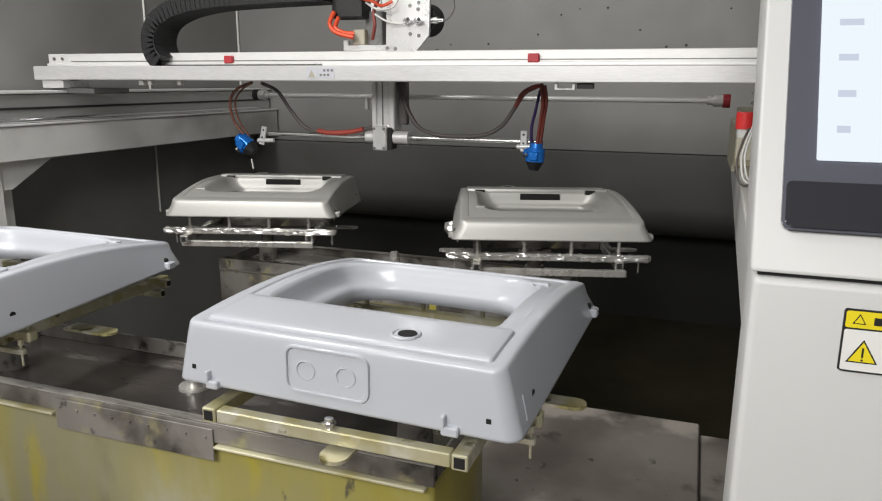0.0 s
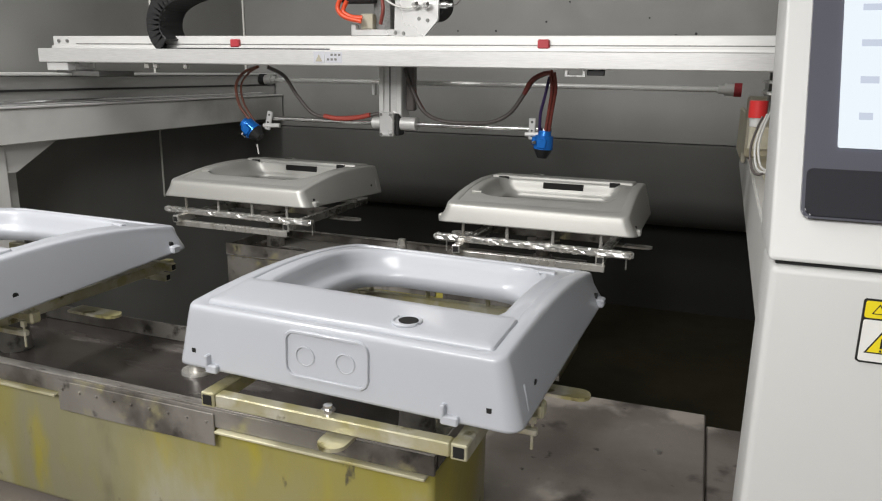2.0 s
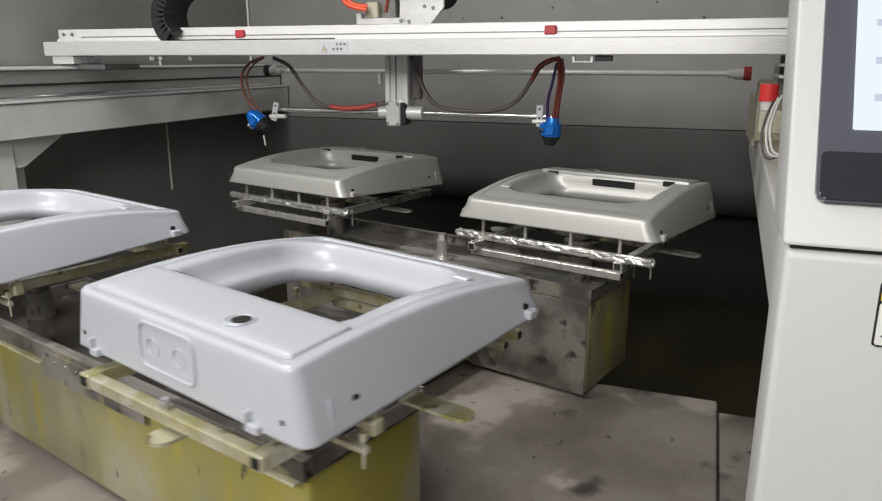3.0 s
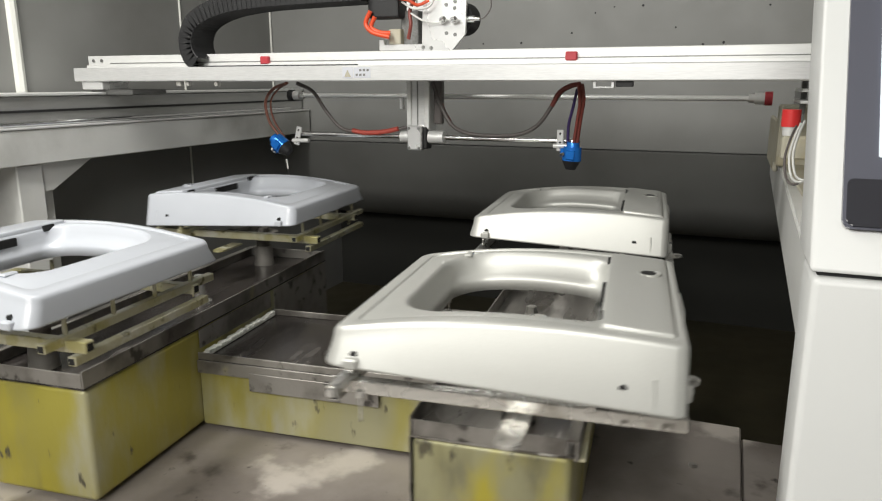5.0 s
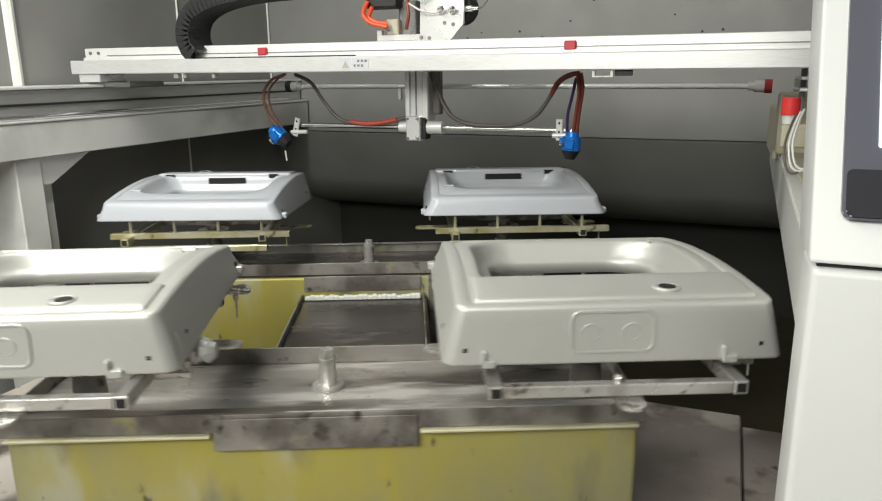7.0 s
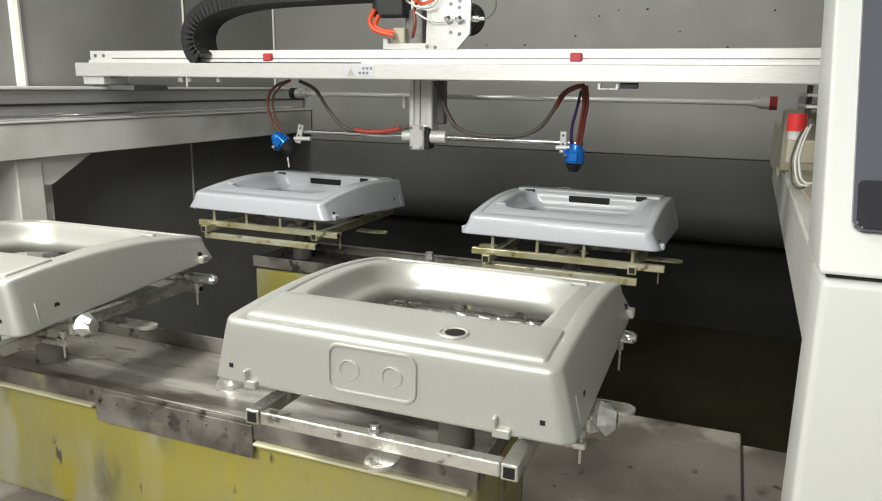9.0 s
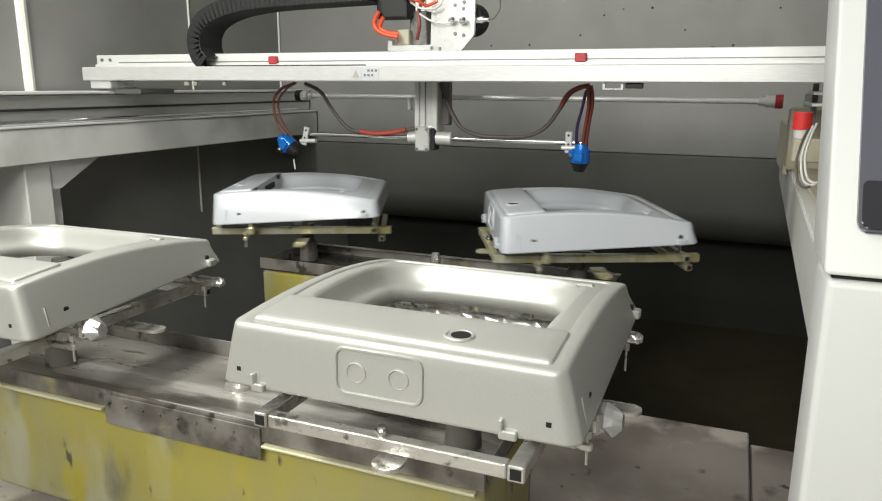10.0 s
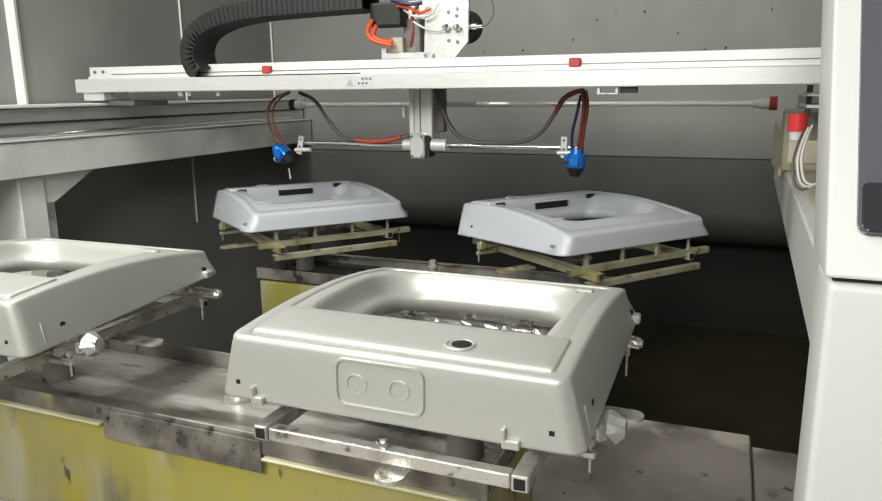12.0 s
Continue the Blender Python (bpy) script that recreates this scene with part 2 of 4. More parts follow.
# ---- structure ----
def structure():
    bm = bmesh.new()
    box_bm(bm, -2.42, 1.6, 3.5, 3.58, 1.020, 3.3)
    wall = tagged(part("wall_north", bm, WALL_PAINT), "grey sheet-metal booth back wall, spotted with small bolts", "wall", kind="structure")
    rnd = random.Random(4)
    for i in range(16):
        x, z = -1.55 + i * 0.125 + rnd.uniform(-0.05, 0.05), 1.50 + rnd.choice((0.0, 0.07, 0.15)) + rnd.uniform(-0.02, 0.02)
        bm = bmesh.new()
        r = rnd.uniform(0.004, 0.007)
        cyl_bm(bm, (x, 3.503, z), (x, 3.496, z), r, r * 0.7, 8)
        part("bolt", bm, BLACK_PLASTIC, wall)
    # lower sheet, folded back towards the exhaust
    bm = bmesh.new()
    front = [(3.5, 1.010), (3.63, 0.752)] + [(3.63 + 0.05 * k + 0.006 * k * k, 0.752 - 0.062 * k + 0.0035 * k * k) for k in range(1, 7)]
    pr = front + [(y + 0.02, z + 0.008) for y, z in front[::-1]]
    a = [bm.verts.new((-2.42, y, z)) for y, z in pr]
    b = [bm.verts.new((1.6, y, z)) for y, z in pr]
    bm.faces.new(a)
    bm.faces.new(b[::-1])
    for i in range(len(pr)):
        bm.faces.new((a[i], a[(i + 1) % len(pr)], b[(i + 1) % len(pr)], b[i]))
    part("folded_lower_sheet", bm, WALL_PAINT, wall, "grey wall sheet sloping back over the exhaust", smooth=40)
    bm = bmesh.new()
    box_bm(bm, -2.50, -2.42, -2.5, 3.58, 0.0, 3.3)
    left = tagged(part("wall_west", bm, WALL_PAINT), "grey sheet-metal booth side wall with sealed joints", "wall", kind="structure")
    for y, r, z0 in ((3.49, .006, 1.0), (2.78, .005, 0.72), (1.92, .02, 0.5)):
        bm = bmesh.new()
        cyl_bm(bm, (-2.418, y, z0), (-2.418, y, 3.3), r, r, 8)
        part("sealed_joint", bm, SEAM_WHITE, left)
    # sheet closing the recess, coloured black for the shade inside it
    box_part("exhaust_shade_back", -2.42, 1.6, 4.2, 4.25, -0.2, 1.1, RECESS_SHADE)
    tagged(bpy.data.objects["exhaust_shade_back"], "exhaust recess under the booth back wall, its deep shade painted black", "exhaust recess", kind="structure")
    b = box_part("exhaust_side", -2.5, -2.421, 3.585, 4.25, -0.2, 1.1, WALL_PAINT)
    tagged(b, "dim grey side of the exhaust recess", "exhaust recess", kind="structure")
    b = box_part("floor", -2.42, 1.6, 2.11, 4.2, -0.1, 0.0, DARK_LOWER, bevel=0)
    tagged(b, "dark olive booth floor below the turntable", "floor", kind="structure")
    b = box_part("hall_floor", -6, 6, -4, 2.11, -0.1, -0.002, CONCRETE, bevel=0)
    tagged(b, "grey concrete hall floor", "floor", kind="structure")
    b = box_part("ceiling", -2.5, 1.6, -0.2, 4.25, 3.3, 3.36, HALL_WALL, bevel=0)
    tagged(b, "plain pale booth ceiling", "ceiling", kind="structure")
    b = box_part("wall_east", 1.6, 1.66, -2.5, 4.25, 0, 3.3, WALL_PAINT, bevel=0)
    tagged(b, "grey sheet-metal booth side wall", "wall", kind="structure")
    b = box_part("wall_south", -6, 6, -4.06, -4, 0, 4.5, HALL_WALL, bevel=0)
    tagged(b, "plain pale hall wall", "wall", kind="structure")
    b = box_part("hall_ceiling", -6, 6, -4.06, -0.2, 4.5, 4.56, HALL_WALL, bevel=0)
    tagged(b, "plain pale hall ceiling", "ceiling", kind="structure")
    # raised base platform
    base = thing("base_platform", "raised steel base platform with stained, paint-spattered plates", "machine base", kind="structure")
    box_part("main_plate", -2.1, 0.063, -0.35, 2.100, 0.320, 0.360, DECK, base, 0.004)
    box_part("side_plate", 0.066, 0.34, -0.35, 2.06, 0.305, 0.345, DECK, base, 0.004)
    box_part("plinth", -2.0, 0.25, -0.3, 2.0, 0.0, 0.31, RAIL_DARK, base, 0.004)
    for x, y in ((-0.055, 1.82),):
        bm = bmesh.new()
        cyl_bm(bm, (x, y, 0.36), (x, y, 0.368), 0.012, 0.01, 6)
        part("bolt", bm, TRAY_SKIRT, base)


structure()

# ---- turntable ----
CX, CY, REST = -1.012, 1.773, -0.6
AX, BY = 0.526, 0.598
ZC = 0.85
SPIN_X, SPIN_Y = 0.018, 0.020   # where the spindle stands under the cover


TURN = ((1.7, 0.0, 0.0), (2.45, 5.06, 13.5), (3.2, 20.25, 27.0), (3.7, 36.3, 35.8), (5.0, 84.0, 37.2), (5.5, 103.8, 38.8), (6.0, 123.2, 35.5),
        (6.5, 139.2, 33.4), (7.0, 155.6, 34.6), (7.2, 162.3, 31.0), (7.7, 174.4, 17.4), (8.1, 179.1, 6.4), (8.37, 180.0, 0.0))


def turn_angle(t):
    """Degrees turned by the table: a half turn with soft start and stop, from (time, angle, rate) keys."""
    if t <= TURN[0][0]:
        return REST
    for (t0, a0, r0), (t1, a1, r1) in zip(TURN, TURN[1:]):
        if t <= t1:
            h = t1 - t0
            u = (t - t0) / h
            a = a0 * (1 + 2 * u) * (1 - u) ** 2 + h * r0 * u * (1 - u) ** 2 + a1 * u * u * (3 - 2 * u) + h * r1 * u * u * (u - 1)
            return REST - a
    return REST - 180.0


def turntable():
    tt = thing("turntable", "rotating steel frame with two paint-stained trays and yellow oversprayed sides", "turntable", at=pose(CX, CY, 0, 0, 0, REST))
    for s in (-1, 1):
        def span(p, q):
            return min(s * p, s * q), max(s * p, s * q)
        y0, y1 = span(0.388, 0.700)
        box_part("beam_box", -0.628, 0.628, y0, y1, 0.372, 0.654, OVERSPRAY, tt, 0.014, "sheet-steel box beam dusted with yellow overspray", seg=3)
        y0, y1 = span(0.386, 0.704)
        box_part("tray_floor", -0.632, 0.632, y0, y1, 0.6545, 0.659, TRAY_DARK if s < 0 else TRAY_STEEL, tt, 0.001, "black paint-soaked steel tray floor" if s < 0 else "grey streaked steel tray floor")
        y0, y1 = span(0.3855, 0.3895)
        box_part("tray_rim", -0.632, 0.632, y0, y1, 0.6595, 0.700, TRAY_SKIRT, tt, 0.001, "stained upright tray rim")
        y0, y1 = span(0.7045, 0.7125)
        box_part("skirt_strip", -0.634, 0.634, y0, y1, 0.652, 0.690, TRAY_SKIRT, tt, 0.0015, "dirty folded steel skirt strip")
        y0, y1 = span(0.690, 0.7125)
        box_part("tray_edge", -0.634, 0.634, y0, y1, 0.6905, 0.694, TRAY_STEEL, tt, 0.001)
        for e in (-1, 1):
            y0, y1 = span(0.391, 0.689)
            box_part("tray_rim", min(e * 0.628, e * 0.632), max(e * 0.628, e * 0.632), y0, y1, 0.6595, 0.694, TRAY_SKIRT, tt, 0.001)
        y0, y1 = span(0.7135, 0.717)
        box_part("cover_plate", min(s * 0.22, s * -0.18), max(s * 0.22, s * -0.18), y0, y1, 0.615, 0.682, TRAY_SKIRT, tt, 0.001, "stained riveted cover plate")
        for i in range(9):
            x = s * (0.205 - i * 0.046)
            bm = bmesh.new()
            cyl_bm(bm, (x, s * 0.717, 0.664), (x, s * 0.7205, 0.664), 0.0035, 0.003, 6)
            part("rivet", bm, TRAY_SKIRT, tt)
        for x0, x1 in ((-0.62, -0.225), (0.185, 0.62)):
            y0, y1 = span(0.7005, 0.724)
            box_part("folded_edge", min(s * -x0, s * -x1), max(s * -x0, s * -x1), y0, y1, 0.645, 0.651, FOLD_EDGE, tt, 0.0015, "bare bright folded steel edge")
        # added stained sheets; their dark tone also stands in for shade between the beams
        shade_panels = ((-0.626, -0.226, 0.374), (-0.2, 0.2, 0.600), (0.226, 0.626, 0.374)) if s > 0 else ((-0.626, -0.226, 0.374), (-0.2, 0.2, 0.600))
        for x0, x1, z0 in shade_panels:
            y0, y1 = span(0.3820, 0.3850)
            box_part("stained_shade_panel", x0, x1, y0, y1, z0, 0.6535, TRAY_SKIRT, tt, 0.001, "grey stained steel sheet, also standing in for shade on the inner side")
        px, py = s * 0.016, s * 0.523
        bm = bmesh.new()
        cyl_bm(bm, (px, py, 0.6595), (px, py, 0.666), 0.036, 0.034, 28)
        cyl_bm(bm, (px, py, 0.666), (px, py, 0.728), 0.019, 0.019, 20)
        cyl_bm(bm, (px, py, 0.728), (px, py, 0.748), 0.017, 0.014, 6)
        part("bolt_post", bm, SILVER_JIG, tt, "silver paint-coated bolt post", smooth=35)
        for e in (-1, 1):
            bm = bmesh.new()
            cx = e * AX - s * SPIN_X
            cy = s * (BY - SPIN_Y)
            cyl_bm(bm, (cx, cy, 0.6595), (cx, cy, 0.732), 0.036, 0.031, 28)
            part("spindle_bearing", bm, TRAY_SKIRT, tt, "dirty round spindle bearing", smooth=35)
    box_part("center_box", -0.205, 0.205, -0.387, 0.387, 0.372, 0.566, OVERSPRAY, tt, 0.004, "yellow oversprayed box between the beams")
    box_part("center_tray", -0.212, 0.212, -0.385, 0.385, 0.5665, 0.572, TRAY_DARK, tt, 0.001, "dark stained tray between the two beams")
    for e in (-1, 1):
        box_part("center_rim", min(e * 0.206, e * 0.212), max(e * 0.206, e * 0.212), -0.384, 0.384, 0.5725, 0.592, TRAY_SKIRT, tt, 0.001)
        box_part("center_skirt", min(e * 0.2125, e * 0.219), max(e * 0.2125, e * 0.219), -0.384, 0.384, 0.535, 0.572, TRAY_SKIRT, tt, 0.001, "dirty folded steel skirt strip")
        box_part("cover_plate", min(e * 0.2195, e * 0.223), max(e * 0.2195, e * 0.223), -0.22, 0.16, 0.50, 0.552, TRAY_SKIRT, tt, 0.001, "stained riveted cover plate")
        rnd = random.Random(7 + e)
        bm = bmesh.new()
        for i in range(24):
            x = -0.19 + i * 0.0165
            h = rnd.uniform(0.002, 0.010)
            box_bm(bm, x - 0.009, x + 0.009, min(e * 0.366, e * 0.384), max(e * 0.366, e * 0.384), 0.5725, 0.582 + h, 0.003)
        tagged(part("caked_edge", bm, SEAM_WHITE, tt, "edge caked with white dried paint"), kind="stuff")
    return tt


TABLE = turntable()


# ---- washing machine covers ----
def top_height(y, x=0.2):
    """Height of the cover's top: crowned along its length, a little domed round the opening; front at -0.26, back at 0.30."""
    h = 0.114 - 0.0233 * y - 0.278 * y * y
    w = (y + 0.13) / 0.42
    if 0 < w < 1:
        h += 0.020 * max(0.0, 1 - (x / 0.267) ** 2) * math.sin(math.pi * w)
    return h


def ring_points(hx, y0, y1, rf, rb, n=7):
    pts = []
    for sx, yc, sy, r, a0 in ((1, y1, 1, rb, 0), (-1, y1, 1, rb, 90), (-1, y0, -1, rf, 180), (1, y0, -1, rf, 270)):
        for i in range(n + 1):
            a = radians(a0 + 90 * i / n)
            pts.append((sx * (hx - r) + r * math.cos(a), yc - sy * r + r * math.sin(a)))
        if sx == -1 and sy == 1 or sx == 1 and sy == -1:
            end = pts[-1]
            nxt = (-hx, y0 + rf) if sx == -1 else (hx, y1 - rb)
            for k in range(1, 9):
                pts.append((end[0] + (nxt[0] - end[0]) * k / 9, end[1] + (nxt[1] - end[1]) * k / 9))
    return pts


def outline_tube(bm, pts, r, n=6):
    tube_bm(bm, pts, r, n, closed=True)


def build_cover(mat, name, label):
    ob = thing(name, label, "appliance cover", "washing machine covers")
    bm = bmesh.new()
    prof = []   # half width, y front, y back, corner radii front and back, height: fixed, or drop below the crowned top
    for row in ((0.2945, -0.2645, 0.310, 0.024, 0.030, ("z", 0.0)), (0.2937, -0.2643, 0.3097, 0.024, 0.030, ("z", 0.004)),
                (0.2745, -0.2625, 0.3035, 0.022, 0.026, ("d", 0.022)), (0.2702, -0.2622, 0.3015, 0.021, 0.024, ("d", 0.0085)),
                (0.2690, -0.2612, 0.2995, 0.020, 0.023, ("d", 0.0040)), (0.2668, -0.2592, 0.2965, 0.019, 0.022, ("d", 0.0011)),
                (0.2630, -0.2560, 0.292, 0.018, 0.020, ("d", 0.0)), (0.2450, -0.2470, 0.268, 0.020, 0.024, ("d", 0.0)),
                (0.2435, -0.2460, 0.2665, 0.020, 0.024, ("d", 0.0012)), (0.2420, -0.2450, 0.265, 0.020, 0.024, ("d", 0.0038)),
                (0.2330, -0.2000, 0.242, 0.035, 0.060, ("d", 0.0040)), (0.2190, -0.1340, 0.216, 0.045, 0.095, ("d", 0.0040)),
                (0.2145, -0.1315, 0.212, 0.045, 0.095, ("d", 0.0062)), (0.2100, -0.1290, 0.207, 0.045, 0.093, ("d", 0.013)),
                (0.2050, -0.1270, 0.203, 0.045, 0.090, ("d", 0.026)), (0.1970, -0.1250, 0.198, 0.045, 0.085, ("d", 0.041)),
                (0.1870, -0.1220, 0.194, 0.044, 0.080, ("d", 0.051)), (0.1770, -0.1190, 0.191, 0.042, 0.076, ("d", 0.056)),
                (0.1750, -0.1180, 0.190, 0.042, 0.076, ("d", 0.062)), (0.1745, -0.1175, 0.1895, 0.042, 0.076, ("d", 0.084))):
        prof.append(row)
    rings = []
    for hx, y0, y1, rf, rb, (kind, h) in prof:
        ring = []
        for x, y in ring_points(hx, y0, y1, rf, rb):
            z = h - 0.003 + 0.030 * (y + 0.2635) / 0.5735 if kind == "z" else top_height(y, x) - h
            ring.append(bm.verts.new((x, y, z)))
        rings.append(ring)
    k = len(rings[0])
    for a, b in zip(rings, rings[1:]):
        for j in range(k):
            bm.faces.new((a[j], a[(j + 1) % k], b[(j + 1) % k], b[j]))
    shell = part("shell", bm, mat, ob, smooth=50)
    md = shell.modifiers.new("thickness", "SOLIDIFY")
    md.thickness, md.offset = 0.003, -1
    # raised control panel behind the front edge
    bm = bmesh.new()
    lay = []
    for inset, lift in ((0.0, -0.006), (0.0, 0.001), (0.002, 0.0045), (0.005, 0.0058), (0.02, 0.006), (0.045, 0.006)):
        lay.append([bm.verts.new((x, y, top_height(y, x) + lift)) for x, y in rounded_rect(0.243 - inset, 0.056 - inset, max(0.002, 0.007 - inset / 4), 3, 0.004, -0.188)])
    for a, b in zip(lay, lay[1:]):
        for j in range(len(a)):
            bm.faces.new((a[j], a[(j + 1) % len(a)], b[(j + 1) % len(b)], b[j]))
    bm.faces.new(lay[-1])
    part("raised_panel", bm, mat, ob, smooth=35)
    # knob hole: raised collar and dark bore
    hx, hy = 0.100, -0.208
    hz = top_height(hy) + 0.0058
    bm = bmesh.new()
    tube_bm(bm, [(hx + 0.021 * math.cos(a), hy + 0.021 * math.sin(a), hz) for a in [2 * math.pi * i / 24 for i in range(24)]], 0.0032, 8, closed=True)
    collar = part("hole_collar", bm, mat, ob, smooth=60)
    bm = bmesh.new()
    cyl_bm(bm, (hx, hy, hz - 0.004), (hx, hy, hz + 0.0012), 0.0205, 0.0205, 24)
    part("hole_recess", bm, mat, collar)
    bm = bmesh.new()
    cyl_bm(bm, (hx + 0.002, hy + 0.001, hz), (hx + 0.002, hy + 0.001, hz + 0.0022), 0.0148, 0.0148, 20)
    part("hole_bore", bm, BLACK_HOLE, collar, "dark round hole")
    # embossed oblong plate on the front face with two round marks
    def face_y(z):
        return -0.2636 + (z / 0.10) * 0.0012
    bm = bmesh.new()
    outline_tube(bm, [(x, face_y(z) - 0.0006, z) for x, z in rounded_rect(0.070, 0.036, 0.016, 5, -0.006, 0.053)], 0.0034)
    plate = part("embossed_outline", bm, mat, ob, smooth=60)
    for dx in (-0.036, 0.033):
        bm = bmesh.new()
        outline_tube(bm, [(-0.006 + dx + 0.0155 * math.cos(a), face_y(0.052) - 0.0004 - 0.0155 * math.sin(a) * 0.06, 0.052 + 0.0155 * math.sin(a)) for a in [2 * math.pi * i / 20 for i in range(20)]], 0.0017, 5)
        part("round_mark", bm, mat, plate, smooth=60)
    # clips and slot on the inner side of the panel
    for x in (-0.178, 0.202):
        box_part("clip_pocket", x - 0.017, x + 0.017, -0.1335, -0.1265, top_height(-0.13) - 0.014, top_height(-0.13) + 0.0015, BLACK_HOLE, ob, 0.0, "black clip pocket")
    box_part("display_slot", -0.075, 0.062, -0.1300, -0.1225, 0.080, 0.101, BLACK_HOLE, ob, 0.001, "black oblong slot")
    box_part("hinge_recess", 0.19, 0.224, 0.165, 0.182, top_height(0.17) - 0.008, top_height(0.17) - 0.0015, mat, ob, 0.003)
    # feet, tabs and square holes along the lower edge
    for x, w in ((-0.215, 0.022), (0.195, 0.026)):
        bm = bmesh.new()
        box_bm(bm, x - w / 2, x + w / 2, -0.2735, -0.2595, -0.006, 0.008, 0.002)
        box_bm(bm, x - w / 2, x - w / 2 + 0.006, -0.2745, -0.2605, 0.006, 0.024, 0.0015)
        part("edge_tab", bm, mat, ob)
    for x, y, dx in ((-0.254, -0.2642, 1), (0.250, -0.2642, 1)):
        box_part("square_hole", x - 0.0038, x + 0.0038, y, y + 0.004, 0.021, 0.0285, BLACK_HOLE, ob, 0.0)
    for e in (-1, 1):
        for y, z in ((-0.17, 0.034), (0.255, 0.045)):
            bm = bmesh.new()
            cyl_bm(bm, (e * 0.272, y, z), (e * 0.2875, y, z), 0.0065, 0.0065, 12)
            part("side_hole", bm, BLACK_HOLE, ob, "small dark hole")
        bm = bmesh.new()
        tube_bm(bm, [(e * 0.2905, -0.215, 0.012), (e * 0.2862, -0.215, 0.03), (e * 0.2815, -0.215, 0.05)], 0.0028, 6)
        part("side_ridge", bm, mat, ob, smooth=60)
        bm = bmesh.new()
        box_bm(bm, e * 0.294 - 0.008, e * 0.294 + 0.008, 0.245, 0.27, 0.024, 0.042, 0.003)
        part("side_tab", bm, mat, ob)
    for o in ob.children_recursive:   # full size of the pressed part
        o.data.transform(Matrix.Diagonal((1.018, 1.012, 1, 1)))
    return ob


# ---- jigs that carry the covers ----
def square_tube(name, p0, p1, s, mat, parent, bore=True, label=""):
    """A square tube between two points with dark open ends."""
    p0, p1 = Vector(p0), Vector(p1)
    d = (p1 - p0)
    rot = d.to_track_quat("Y", "Z").to_matrix().to_4x4()
    m = Matrix.Translation(p0) @ rot
    bm = bmesh.new()
    box_bm(bm, -s / 2, s / 2, 0, d.length, -s / 2, s / 2, 0.002, 1, m)
    tube = part(name, bm, mat, parent, label)
    if bore:
        for y in (0.0, d.length):
            bm = bmesh.new()
            box_bm(bm, -s * 0.33, s * 0.33, y - 0.0008, y + 0.0008, -s * 0.33, s * 0.33, 0, 1, m)
            part("open_end", bm, BLACK_HOLE, tube, "dark open tube end")
    return tube


def rounded_tab(name, x, y, z, ang, length, width, mat, parent):
    bm = bmesh.new()
    pts = [(0, -width / 2), (length - width / 2, -width / 2)] + [(length - width / 2 + width / 2 * math.sin(a), -width / 2 * math.cos(a)) for a in [math.pi * i / 10 for i in range(1, 10)]] + [(length - width / 2, width / 2), (0, width / 2)]
    vs = [bm.verts.new((px, py, 0)) for px, py in pts]
    f = bm.faces.new(vs)
    e = bmesh.ops.extrude_face_region(bm, geom=[f])
    bmesh.ops.translate(bm, vec=(0, 0, 0.006), verts=[v for v in e["geom"] if isinstance(v, bmesh.types.BMVert)])
    return part(name, bm, mat, parent, at=pose(x, y, z, 0, 0, ang))


def foil_wrap(name, p0, p1, r, parent, seed):
    rnd = random.Random(seed)
    p0, p1 = Vector(p0), Vector(p1)
    k = max(3, int((p1 - p0).length / 0.012))
    bm = bmesh.new()
    d = (p1 - p0).normalized()
    u = d.cross(Vector((0, 0, 1))).normalized()
    v = d.cross(u)
    rings = []
    for i in range(k + 1):
        c = p0.lerp(p1, i / k)
        pinch = 0.6 if i in (0, k) else 1.0
        rings.append([bm.verts.new(c + (r * pinch * rnd.uniform(0.74, 1.16)) * (math.cos(2 * math.pi * j / 9) * u + math.sin(2 * math.pi * j / 9) * v)) for j in range(9)])
    for a, b in zip(rings, rings[1:]):
        for j in range(9):
            bm.faces.new((a[j], a[(j + 1) % 9], b[(j + 1) % 9], b[j]))
    bm.faces.new(rings[0][::-1])
    bm.faces.new(rings[-1])
    return part(name, bm, FOIL, parent, "crumpled aluminium foil wrap")


